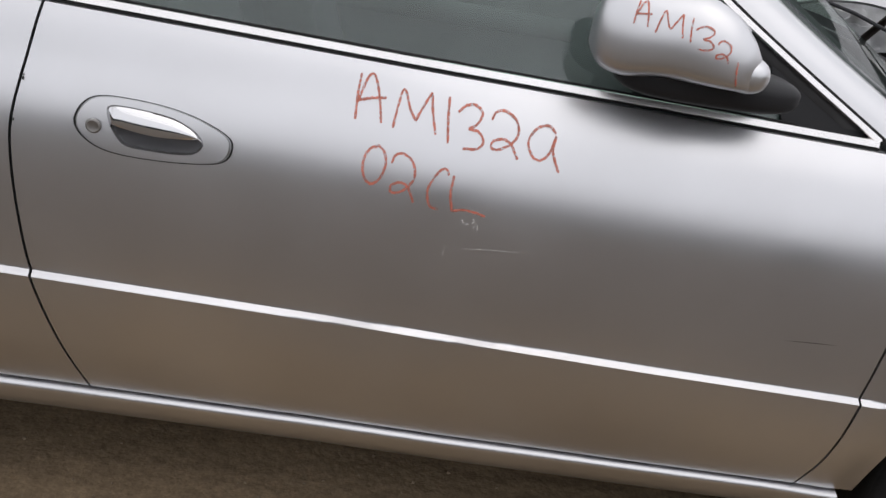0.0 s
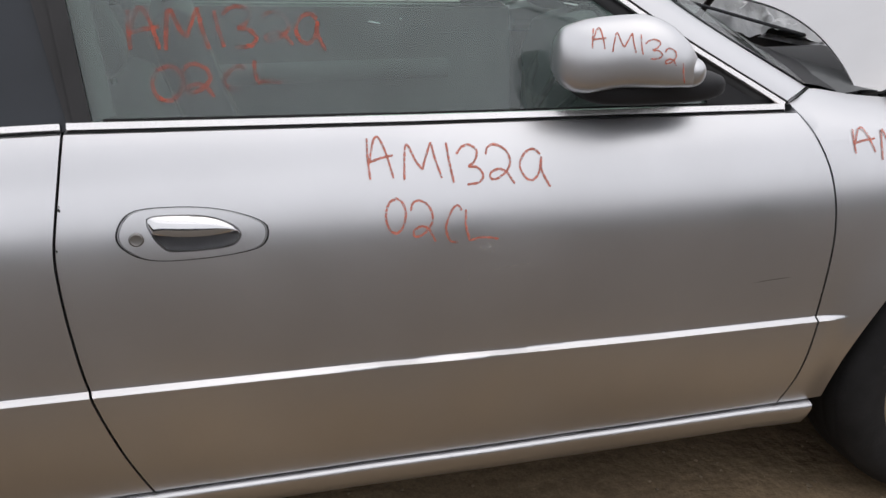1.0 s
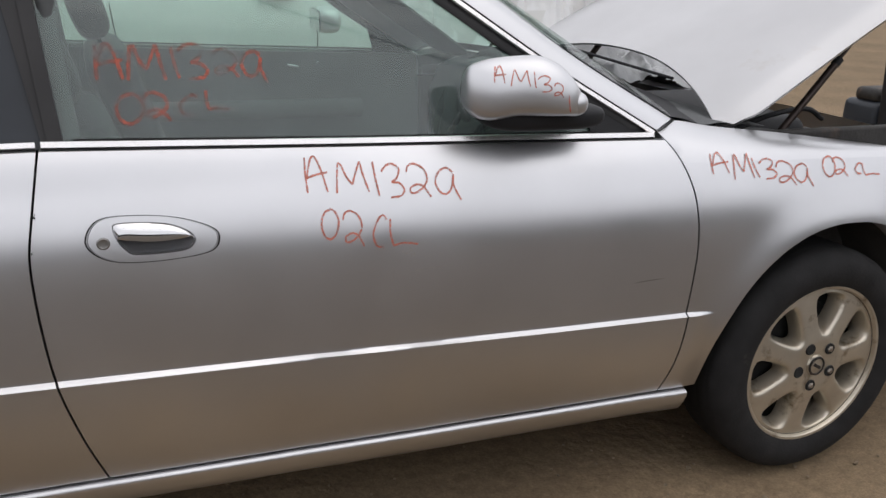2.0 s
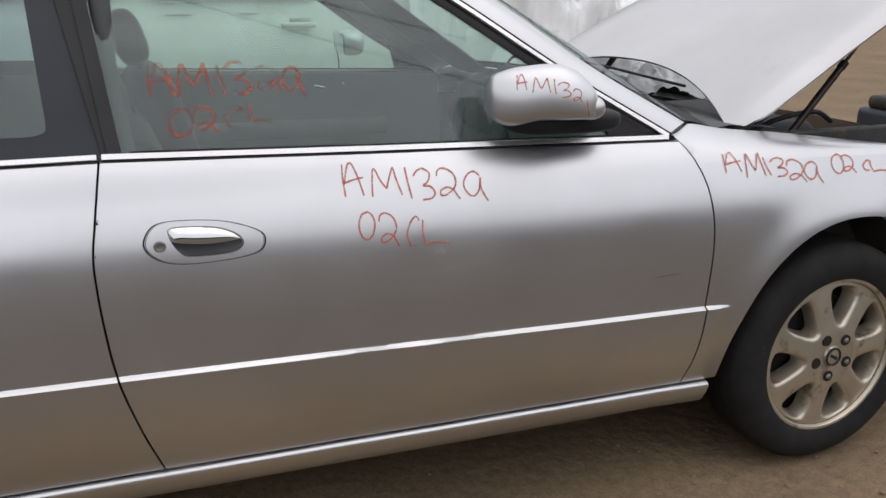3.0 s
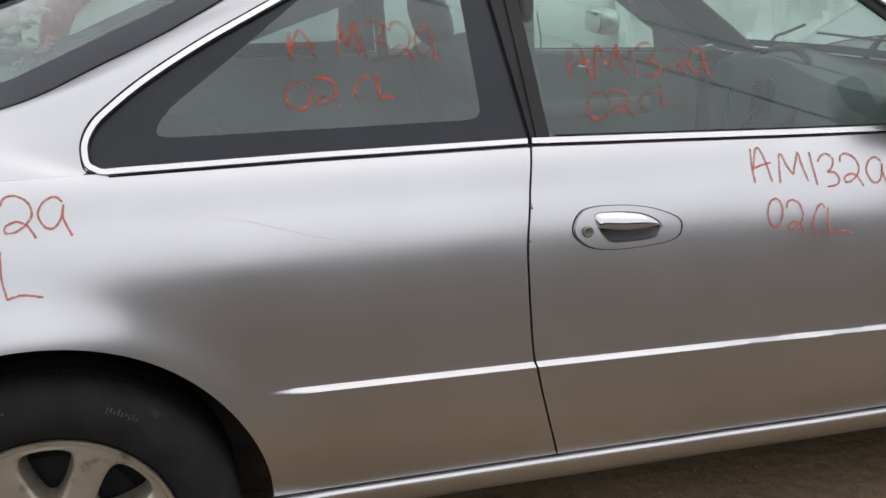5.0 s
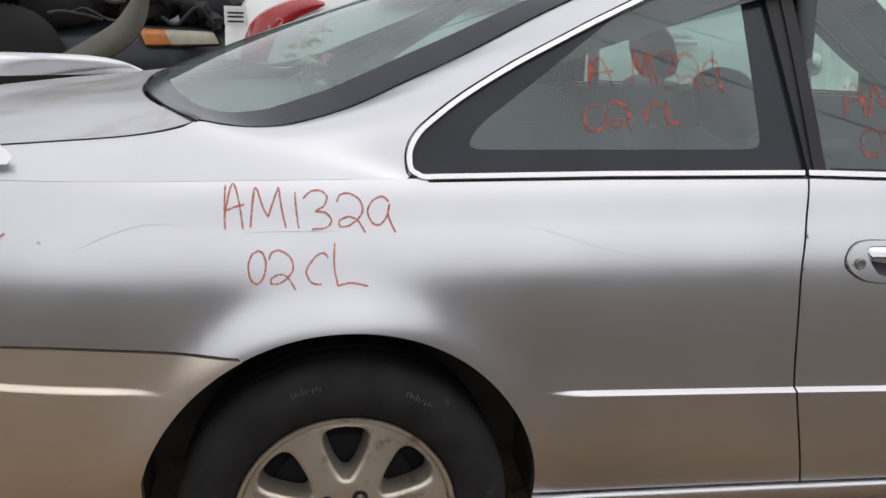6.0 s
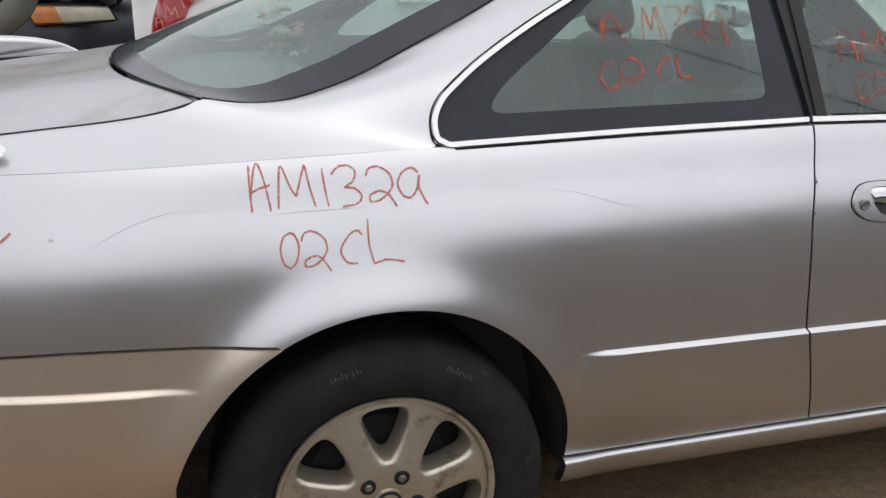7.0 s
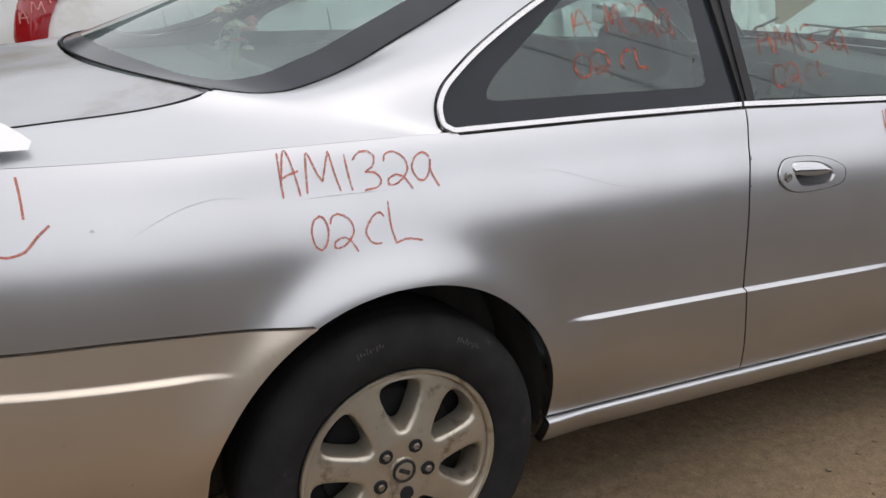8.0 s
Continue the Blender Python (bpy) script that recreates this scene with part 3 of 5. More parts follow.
outer = sides([[(-1, 0), (1, 0)], [(1, 0), (1, 1)], [(1, 1), (-1, 1)], [(-1, 1), (-1, 0)]], 48)
inner = eased(sides([[(-0.892, 0.036), (0.93, 0.026)], [(0.93, 0.026), (0.86, 0.95)], [(0.86, 0.95), (-0.83, 0.95)], [(-0.83, 0.95), (-0.892, 0.036)]], 48), 2)
clear, dark = bordered(rear_glass_pt, outer, inner, 18)
rear_glass = part("rear_window", clear, REARGLASS, coupe, "tinted rear glass with painted-in haze and a black border", out_from=CORE)
part("glass_border", dark, FRIT, rear_glass, out_from=CORE)
rear_glass.visible_shadow = False
edge = [rear_glass_pt(u, 0.0) for u in np.linspace(-1, 1, 50)]
part("rear_seal", tube([(p[0] - 0.004, p[1], p[2] + 0.001) for p in edge], 0.0022, 8), RUBBER, coupe)
b = spline(EDGE_B[7:], 60)
for far in (False, True):
    bm = tube([(p[0], p[1] + 0.002, p[2] + 0.002) for p in b], 0.0018, 8)
    part("rear_seal", mirrored(bm) if far else bm, RUBBER, coupe)

# trunk lid and roof
b7 = np.array(EDGE_B[:8])


def trunk_pt(u, v):
    s = np.linspace(0, 1, len(b7))
    e = np.array([np.interp(v, s, b7[:, i]) for i in range(3)]) + np.array((0, 0.007, 0.0))
    cx = -1.04 + (-0.445 + 1.04) * v
    c = np.array((cx, MID, 0.962 + 0.076 * v ** 0.8))
    w = abs(u) ** 2.4
    return (c[0] * (1 - w) + e[0] * w, MID + (e[1] - MID) * abs(u) * (-1 if u > 0 else 1), c[2] * (1 - w) + e[2] * w)


us = np.r_[-1, np.linspace(-0.98, 0.98, 40), 1]
part("trunk_lid", rim_fold(grid([[trunk_pt(u, v) for u in us] for v in np.linspace(0, 1, 30)]), Vector((0, 0, -0.02))), MOTTLED, coupe, "silver trunk lid with painted-in brownish reflections")


for far in (False, True):
    bm = tube([(p[0], p[1] + 0.001, p[2] - 0.0018) for p in spline(EDGE_B[:8], 60)], 0.0036, 8)
    part("trunk_gap", mirrored(bm) if far else bm, GAP, coupe)


def roof_pt(u, v):
    xr, xf = 0.76, 1.46
    x = xr + (xf - xr) * v
    z0 = 1.338 + 0.02 * math.sin(v * math.pi)
    ye = 0.32
    w = abs(u) ** 2.6
    return (x + 0.10 * (1 - abs(u) ** 2) * (v - 0.5) * 0.6, MID + (ye - MID) * abs(u) * (-1 if u > 0 else 1), (z0 + 0.065) * (1 - w) + z0 * w)


part("roof", rim_fold(grid([[roof_pt(u, v) for u in np.linspace(-1, 1, 34)] for v in np.linspace(0, 1, 16)]), Vector((0, 0, -0.03))), PAINT, coupe)

# windscreen pillar and windscreen
PIL_O = [(2.195, 0.124, 0.929), (1.946, 0.181, 1.071), (1.702, 0.249, 1.227), (1.55, 0.295, 1.318), (1.44, 0.315, 1.345)]
PIL_I = [(2.282, 0.175, 0.949), (2.045, 0.235, 1.083), (1.83, 0.295, 1.226), (1.63, 0.345, 1.345), (1.50, 0.36, 1.385)]
for far in (False, True):
    o, i = spline(PIL_O, 40), spline(PIL_I, 40)
    rows = []
    for w in np.linspace(0, 1, 6):
        rows.append([tuple(p * (1 - w) + q * w + np.array((0.3, -0.5, 0.6)) * 0.02 * math.sin(w * math.pi)) for p, q in zip(o, i)])
    bm = rim_fold(grid(rows, flip=True), Vector((0, 0.02, -0.004)))
    part("windscreen_pillar", mirrored(bm) if far else bm, PAINT, coupe)


def screen_pt(u, v):
    e = spline(PIL_I, 30)
    e = np.array([np.interp(v * 29, range(30), e[:, i]) for i in range(3)]) + np.array((0.006, 0.004, 0.002))
    c = np.array((2.50 + (1.60 - 2.50) * v, MID, 0.955 + 0.455 * (1 - (1 - v) ** 1.25)))
    w = abs(u) ** 1.7
    return (c[0] * (1 - w) + e[0] * w, MID + (e[1] - MID) * abs(u) * (-1 if u > 0 else 1), c[2] * (1 - w) + e[2] * w)


us = np.r_[-1, -0.99, -0.975, np.linspace(-0.95, 0.95, 26), 0.975, 0.99, 1]
clear, dark = split_grid(screen_pt, us, np.r_[0, 0.03, 0.06, np.linspace(0.1, 1, 18)], lambda u, v: abs(u) > 0.975 or v < 0.06)
windscreen = part("windscreen", clear, SCREENGLASS, coupe, "tinted windscreen, dusty at its lower edge", out_from=CORE)
part("glass_border", dark, FRIT, windscreen, out_from=CORE)
windscreen.visible_shadow = False

# side glass
PANES = []
B_L = curve_of([(0.94, 0.908), (0.966, 0.9025), (1.23, 0.851), (1.345, 0.830)])
B_R = curve_of([(0.94, 0.945), (0.971, 0.938), (1.23, 0.906), (1.345, 0.888)])
A_X = curve_of([(0.915, 2.215), (0.929, 2.187), (1.071, 1.938), (1.227, 1.695), (1.33, 1.51)])
Q_X = curve_of([(0.94, 0.132), (0.975, 0.124), (1.003, 0.125), (1.025, 0.137), (1.047, 0.160), (1.093, 0.225), (1.147, 0.320), (1.195, 0.417), (1.237, 0.505), (1.30, 0.65), (1.33, 0.755)])
for far in (False, True):
    rows = sheet(30, 22, lambda z: B_R(z) - 0.004, A_X, lambda x: level(x, BELT - 0.02), lambda x: 1.332, lambda x, z: pane(x, z) + 0.010)
    bm = grid(rows)
    pane_door = part("door_window", mirrored(bm) if far else bm, GLASS, coupe, "" if far else "green-tinted door window with faded marker writing", out_from=CORE)
    PANES.append(pane_door)
    pane_door.visible_shadow = False

    q_pt = lambda x, z: (x, pane(x, z) + 0.005, z)
    zs = np.linspace(0.95, 1.332, 40)
    outer = sides([[(Q_X(z), z) for z in zs], [(Q_X(1.332), 1.332), (B_L(1.332), 1.332)], [(B_L(z) + 0.004, z) for z in zs[::-1]], [(B_L(0.95), 0.95), (Q_X(0.95), 0.95)]], 50)
    inner = eased(sides([[(0.222, 1.0005), (0.252, 1.042), (0.361, 1.118), (0.498, 1.217), (0.60, 1.288)], [(0.60, 1.288), (0.793, 1.288)], [(0.793, 1.288), (0.813, 1.0005)], [(0.813, 1.0005), (0.222, 1.0005)]], 50), 2, 2)
    clear, dark = bordered(q_pt, outer, inner, 8)
    if far:
        mirrored(clear), mirrored(dark)
    qw = part("quarter_window", clear, GLASSQ, coupe, "" if far else "dark-tinted fixed quarter window with black border", out_from=CORE)
    PANES.append(qw)
    qw.visible_shadow = False
    part("glass_border", dark, FRIT, qw, out_from=CORE)
    # black centre post and rubber
    for wide, name, lift, mat in (((B_L, B_R), "centre_post", -0.006, TRIMBLACK), ((lambda z: B_R(z) - 0.026, B_R), "window_rubber", -0.011, TRIMBLACK)):
        rows = sheet(5, 14, wide[0], wide[1], lambda x: level(x, BELT + 0.004), lambda x: 1.338, lambda x, z: pane(x, z) + lift)
        bm = rim_fold(grid(rows), Vector((0, 0.012, 0)))
        part(name, mirrored(bm) if far else bm, mat, coupe)
    # black sail corner ahead of the door glass, where the mirror stands
    rows = sheet(10, 12, lambda z: 2.03 - 0.42 * max(0.0, z - 0.935), A_X, lambda x: level(x, BELT - 0.004), lambda x: 1.045, lambda x, z: pane(x, z) + 0.001)
    bm = rim_fold(grid(rows), Vector((0, 0.012, 0)))
    part("mirror_corner", mirrored(bm) if far else bm, BLACK, coupe)
    # black frame along the screen pillar and the roof
    rows = [[(A_X(z) + d, pane(A_X(z), z) - 0.001 + 0.004 * k, z) for k, d in ((1, -0.045), (0, -0.03), (0, 0.002))] for z in np.linspace(0.94, 1.33, 20)]
    bm = rim_fold(grid(rows), Vector((0, 0.01, 0)))
    part("window_frame", mirrored(bm) if far else bm, TRIMBLACK, coupe)
    rows = [[(x, pane(x, 1.315) + k, z) for k, z in ((0.0, 1.305), (-0.008, 1.315), (-0.002, 1.345))] for x in np.linspace(0.66, 1.54, 20)]
    bm = rim_fold(grid(rows), Vector((0, 0.01, 0)))
    part("window_frame", mirrored(bm) if far else bm, TRIMBLACK, coupe)

    # bright trim: belt of door and quarter, up the quarter window, along the screen pillar
    def lay(name, pts, width, thick, out, mat, side=0.5):
        bm = strip(pts, width, thick, out, side=side)
        return part(name, mirrored(bm) if far else bm, mat, coupe)
    out = lambda q: pane_out(q.x, q.z)
    dz = BELT + 0.001
    lay("belt_trim", [(x, pane(x, level(x, dz)) - 0.004, level(x, dz)) for x in np.linspace(0.902, 2.19, 40)], 0.0145, 0.007, out, BRIGHT)
    lay("belt_rubber", [(x, pane(x, level(x, dz)) - 0.008, level(x, dz - 0.0076)) for x in np.linspace(0.902, 2.19, 40)], 0.0022, 0.006, out, RUBBER)
    lay("belt_rubber", [(x, pane(x, level(x, dz)) + 0.003, level(x, dz + 0.008)) for x in np.linspace(0.955, 2.05, 40)], 0.003, 0.004, out, RUBBER)
    loop = [(x, level(x, dz)) for x in np.linspace(0.893, 0.145, 24)] + [(0.134, 0.9605), (0.1255, 0.965), (0.1215, 0.974), (0.1212, 0.995)] + [(Q_X(z) - 0.001, z) for z in np.linspace(1.01, 1.325, 26)]
    lay("quarter_trim", [(x, pane(x, z) - 0.004, z) for x, z in [(q[0], q[1]) for q in spline([(a, b, 0) for a, b in loop], 200)]], 0.0125, 0.008, out, BRIGHT)
    shadow = [(x, z - 0.0083) for x, z in loop[:24]] + [(0.130, 0.9525), (0.119, 0.958), (0.1142, 0.970), (0.1138, 0.995)] + [(Q_X(z) - 0.008, z + 0.004) for z in np.linspace(1.01, 1.325, 26)]
    lay("quarter_rubber", [(x, pane(x, z) - 0.002, z) for x, z in [(q[0], q[1]) for q in spline([(a, b, 0) for a, b in shadow], 200)]], 0.0024, 0.005, out, RUBBER)
    lay("pillar_trim", [(p[0] - 0.004, p[1] - 0.004, p[2]) for p in spline(PIL_O, 40)], 0.012, 0.008, out, BRIGHT)
    lay("pillar_rubber", [(p[0] + 0.006, p[1] - 0.003, p[2] + 0.004) for p in spline(PIL_O, 40)], 0.005, 0.004, out, RUBBER)

# fender shoulder, from the flank to the hood gap
GAPLINE = [(2.208, 0.128, 0.932), (2.285, 0.170, 0.946), (2.40, 0.172, 0.928), (2.60, 0.178, 0.905), (2.85, 0.187, 0.872), (3.15, 0.217, 0.828), (3.52, 0.31, 0.76)]
for far in (False, True):
    g = spline(GAPLINE, 50)
    rows = []
    for w in np.linspace(0, 1, 10):
        row = []
        for k, q in enumerate(g):
            s = k / 49
            x0 = q[0]
            zz = level(x0, 0.905)
            a = np.array((x0, flank(x0, zz), zz))
            L = np.linalg.norm(q - a)
            m = a * (2 * w ** 3 - 3 * w * w + 1) + q * (3 * w * w - 2 * w ** 3) + np.array((0, 0.50, 0.86)) * L * (w ** 3 - 2 * w * w + w) + np.array((0, 1.0, 0.15)) * L * (w ** 3 - w * w)
            if m[2] < 0.934:
                m[0] = max(m[0], SEAM_F(m[2]) + 0.0022)
            row.append(tuple(m))
        rows.append(row)
    bm = rim_fold(grid(rows), Vector((0, 0.01, -0.02)))
    part("fender_shoulder", mirrored(bm) if far else bm, PAINT, coupe)


# open hood: laid out closed along its length, then turned up about the hinges
def hood_rows(lift=0.0, inset=0.0):
    rows = []
    turn = Matrix.Translation((2.440, 0, 0.910)) @ Matrix.Rotation(radians(-39.4), 4, "Y")
    for v in np.linspace(inset, 1 - inset, 40):
        row = []
        for u in np.linspace(-1 + inset, 1 - inset, 60):
            a = abs(u)
            rear = 0.20 * (1 - a ** 2.2) + 0.05 * smooth(0.93, 1.0, a) ** 2
            front = 1.16 - 0.16 * a ** 2.5
            s = rear + (front - rear) * v
            half = (0.732 if u < 0 else 0.665) - 0.10 * v ** 1.8 - 0.025 * (1 - smooth(0, 0.07, v))
            z = -0.145 * s + 0.050 * (1 - a ** 2.4) - 0.10 * v ** 3 - 0.012 * smooth(0.9, 1, a) - lift
            p = turn @ Vector((s, 0, z))
            row.append((p.x, MID + u * half, p.z - 0.022 * (MID + u * half - 0.165)))
        rows.append(row)
    return rows


hood = part("hood", rim_fold(grid(hood_rows()), Vector((0.005, 0.004, -0.006))), DIM_HOOD, coupe, "silver hood in a dimmed paint copy, raised on a strut")
part("hood_lining", grid(hood_rows(0.03, 0.06), flip=True), BLACK, hood)

# engine bay: dark tub, cowl, strut and a few visible masses
bm = rbox((1.15, 1.36, 0.06), (2.95, MID, 0.70), 0.02)
part("engine_bay", bm, DARKMETAL, coupe, "dark dusty engine bay")
for y, d in ((0.215, 0.05), (1.585, 0.05)):
    part("bay_wall", rbox((1.15, 0.03, 0.20), (2.92, y, 0.80), 0.01), DARKMETAL, coupe)
rows = []
for u in np.linspace(-0.94, 0.94, 30):
    p, q = np.array(screen_pt(u, 0.0)), None
    rows.append([tuple(p + np.array((-0.03, 0, 0.0))), tuple(p + np.array((0.04, 0, -0.012))), (p[0] + 0.12, p[1], p[2] - 0.035), (p[0] + 0.16, p[1], p[2] - 0.10), (p[0] + 0.16, p[1], 0.70)])
part("cowl", grid(rows), BLACK, coupe, "black plastic cowl below the windscreen")
part("engine_cover", rbox((0.42, 0.62, 0.16), (3.0, 0.95, 0.755), 0.05, 4), BLACK, coupe)
part("coolant_hose", tube(spline([(2.70, 0.42, 0.86), (2.80, 0.40, 0.90), (2.95, 0.42, 0.91), (3.06, 0.46, 0.87)], 24), 0.008, 8), BLACK, coupe)
part("strut_tower", lathe([(0.0, -0.0), (0.07, 0.0), (0.09, 0.03)], 20, centre=(0, 0, 0)), DARKMETAL, coupe)
tower = bpy.data.objects["strut_tower"]
tower.matrix_basis = coupe.matrix_world.inverted() @ Matrix.Translation((2.75, 0.36, 0.86)) @ Matrix.Rotation(radians(-90), 4, "X")
tower.matrix_parent_inverse = Matrix.Identity(4)
S0, S1 = Vector((2.752, 0.30, 0.878)), Vector((3.055, 0.30, 1.232))
strut = part("hood_strut", tube([S0, S0.lerp(S1, 0.52)], 0.0105, 12), STRUTM, coupe, "dusty hood gas strut")
part("rod", tube([S0.lerp(S1, 0.5), S1], 0.0048, 10), STRUTM, strut)
part("collar", tube([S0.lerp(S1, 0.50), S0.lerp(S1, 0.545)], 0.0125, 12), BLACK, strut)
F0, F1 = Vector((2.80, 1.46, 0.86)), Vector((3.02, 1.46, 1.15))
strut_far = part("hood_strut", tube([F0, F0.lerp(F1, 0.52)], 0.012, 12), STRUTM, coupe)
part("rod", tube([F0.lerp(F1, 0.5), F1], 0.006, 10), STRUTM, strut_far)
part("hood_hinge", tube(spline([(2.44, 0.245, 0.87), (2.50, 0.245, 0.915), (2.585, 0.245, 0.93), (2.66, 0.25, 0.985)], 16), 0.008, 8), DARKMETAL, coupe)
part("hood_hinge", tube(spline([(2.44, 1.555, 0.87), (2.47, 1.555, 0.97), (2.52, 1.555, 0.99), (2.60, 1.55, 1.02)], 16), 0.006, 8), DARKMETAL, coupe)
part("wiper_arm", tube([(2.56, 0.55, 0.985), (2.50, 0.95, 1.012), (2.42, 1.25, 1.02)], 0.0045, 8), BLACK, coupe)

# closing pieces out of sight: nose, tail and floor
nose = []
for u in np.linspace(-1, 1, 40):
    a = abs(u)
    x0 = 3.52 + 0.22 * (1 - a ** 2.6)
    y = MID + u * (MID - 0.115)
    nose.append([(x0 - 0.10, y, 0.22), (x0 + 0.04, y, 0.30), (x0 + 0.06, y, 0.50), (x0, y, 0.62), (x0 - 0.06, y, 0.76)])
part("front_bumper", grid(nose), PAINT, coupe)
tail = []
for u in np.linspace(-1, 1, 40):
    a = abs(u)
    x0 = -1.06 - 0.10 * (1 - a ** 2.6)
    y = MID + u * (MID - 0.225)
    tail.append([(x0 + 0.05, y, 0.24), (x0 - 0.02, y, 0.32), (x0 - 0.02, y, 0.60), (x0, y, 0.71), (x0 + 0.02, y, 0.93)])
part("tail_panel", grid(tail, flip=True), GOLD, coupe)
# floor box made deeper to block light and darken the ground beside the car
part("underbody", rbox((4.3, 1.20, 0.17), (1.28, MID, 0.245), 0.03), DARKMETAL, coupe)
for xw, half, arch, bow in ARCHES:
    for far in (False, True):
        bm = lathe([(arch + 0.006, 0.082), (arch + 0.012, 0.11)], 60, centre=(xw, 0.0, HUB), start=radians(4), sweep=radians(172))
        lathe([(arch + 0.012, 0.11), (arch + 0.016, 0.30), (0.02, 0.31)], 60, bm, centre=(xw, 0.0, HUB), start=radians(-7), sweep=radians(194))
        for v in bm.verts:
            v.co.x = xw + (v.co.x - xw) * half / arch
        part("wheel_arch_liner", mirrored(bm) if far else bm, WELL, coupe)

# spoiler: its ends come forward to a low point over the shoulders, rising to the rear
rows = []
for u in np.linspace(-1, 1, 80):
    a = abs(u)
    y = MID + u * 0.730
    tip = smooth(0.68, 1.0, a)
    le, te = -1.03 + 0.457 * tip, -1.13
    row = []
    for c in (0, 0.02, 0.06, 0.12, 0.2, 0.3, 0.5, 0.75, 1.0):
        d = (le - te) * c
        z = 0.978 + 0.064 * (1 - math.exp(-d / (0.022 + 0.050 * tip)))
        row.append((le - d, y - 1.2 * (z - 0.968) * tip * (1 if u > 0 else -1), z))
    under = 0.967 + 0.036 * (1 - tip) ** 0.5
    row += [(le + (te - le) * c, y, under) for c in (1.0, 0.6, 0.3, 0.1, 0.012)]
    rows.append(row)
bm = grid(rows, close=True, flip=True)
for row in (rows[0], rows[-1]):
    bm.faces.new([bm.verts.new(p) for p in row])
part("spoiler", bm, PAINT, coupe, "silver rear spoiler with pointed ends")
part("pillar_seam", tube(spline([(2.196, 0.121, 0.928), (2.215, 0.127, 0.931), (2.25, 0.146, 0.939), (2.284, 0.170, 0.948)], 20), 0.0022, 6), GAP, coupe)


# door handle
def on_flank(x, z, d=0.0):
    return Vector((x, flank(x, z), z)) + flank_out(x, z) * d


def ring(a, b, da, db, bm=None):
    """A band between two outlines of equal length, each at its own distance off the flank."""
    pa = [on_flank(x, z, da) for x, z in a]
    pb = [on_flank(x, z, db) for x, z in b]
    return grid([pa, pb], bm, close=True)


bezel = bmesh.new()
OPEN = closed(OPEN_SHAPE, 72)
ring(handle_outline(0.985), handle_outline(0.96), -0.002, 0.0035, bezel)
mids = [[(p[0] * (1 - w) + q[0] * w, p[1] * (1 - w) + q[1] * w) for p, q in zip(handle_outline(0.96), OPEN)] for w in (0, 0.33, 0.66, 1)]
for p, q in zip(mids, mids[1:]):
    ring(p, q, 0.0035, 0.0035, bezel)
inner = [(HANDLE[0] + (x - HANDLE[0]) * 0.95, HANDLE[1] + (z - HANDLE[1]) * 0.93) for x, z in OPEN]
ring(OPEN, inner, 0.0035, -0.002, bezel)
plate = part("handle_plate", bezel, PAINT, door, "oval silver handle plate")
part("plate_gap", ring(handle_outline(1.012), handle_outline(0.985), 0.0008, 0.0008), GAP, plate)
cup = bmesh.new()
prev, pd = inner, -0.002
for k, d in ((0.92, -0.007), (0.78, -0.013), (0.5, -0.017), (0.02, -0.018)):
    cur = [(HANDLE[0] + (x - HANDLE[0]) * k, HANDLE[1] + (z - HANDLE[1]) * k) for x, z in inner]
    ring(prev, cur, pd, d, cup)
    prev, pd = cur, d
# cup coloured darker to paint in the shade of the recess
part("handle_cup", cup, shader("recess_shade_grey", (0.105, 0.105, 0.11), 0.42, 0.0, vary=0.1), plate, "shaded grey finger recess")
top = spline([(a * 0.97, b * 0.95, 0) for a, b in OPEN_SHAPE[0:7]], 40)
flap = []
for w in np.linspace(0, 1, 16):
    row = []
    for k in range(40):
        f = k / 39
        x = HANDLE[0] + top[k][0] * (1 - w) + (-0.0625 + 0.133 * f) * w
        zl = 0.0015 - 0.0065 * math.sin(f * math.pi) - 0.004 * f
        z = HANDLE[1] + top[k][1] * (1 - w) + min(zl, top[k][1] - 0.001) * w
        d = 0.0005 + 0.0085 * math.sin(math.pi * (0.06 + 0.74 * w)) * math.sin(math.pi * min(0.97, max(0.03, f))) ** 0.35
        row.append(on_flank(x, z, d))
    flap.append(row)
part("handle_flap", rim_fold(grid(flap, flip=True), Vector((0, 0.010, 0))), CHROME, plate, "chrome pull flap")
kx, kz = 0.9875, 0.7985
c = on_flank(kx, kz, 0.003)
part("key_lock", lathe([(0.0, -0.0040), (0.007, -0.0040), (0.0085, -0.0050), (0.0105, -0.0044), (0.0115, -0.0030)], 24, centre=tuple(c)), shader("lock_metal", (0.30, 0.29, 0.28), 0.45, 0.7, vary=0.2), plate, "small round key lock")

# paint chips along the door edge
random.seed(4)
for z in (0.853, 0.848, 0.79):
    x = SEAM_R(z) + 0.004
    s = random.uniform(0.0008, 0.0024)
    ringp = [on_flank(x + s * math.cos(a) * random.uniform(0.5, 1.1), z + 1.8 * s * math.sin(a) * random.uniform(0.5, 1.1), 0.0006) for a in np.linspace(0, 6.28, 8, endpoint=False)]
    chips = bmesh.new()
    chips.faces.new([chips.verts.new(p) for p in ringp])
    part("edge_chip", chips, GAP, door)

# door mirror
CASE_MID, CASE_WAY = Vector((1.800, 0.045, 1.056)), Vector((-0.93, 0.36, 0.0)).normalized()
CASE_OUT = Vector((-0.36, -0.93, 0.0)).normalized()


CASE_TOP = curve_of([(-1, -0.005), (-0.9, 0.014), (-0.8, 0.027), (-0.6, 0.047), (-0.3, 0.0615), (0, 0.062), (0.5, 0.054), (0.8, 0.043), (0.92, 0.033), (1, 0.012)])
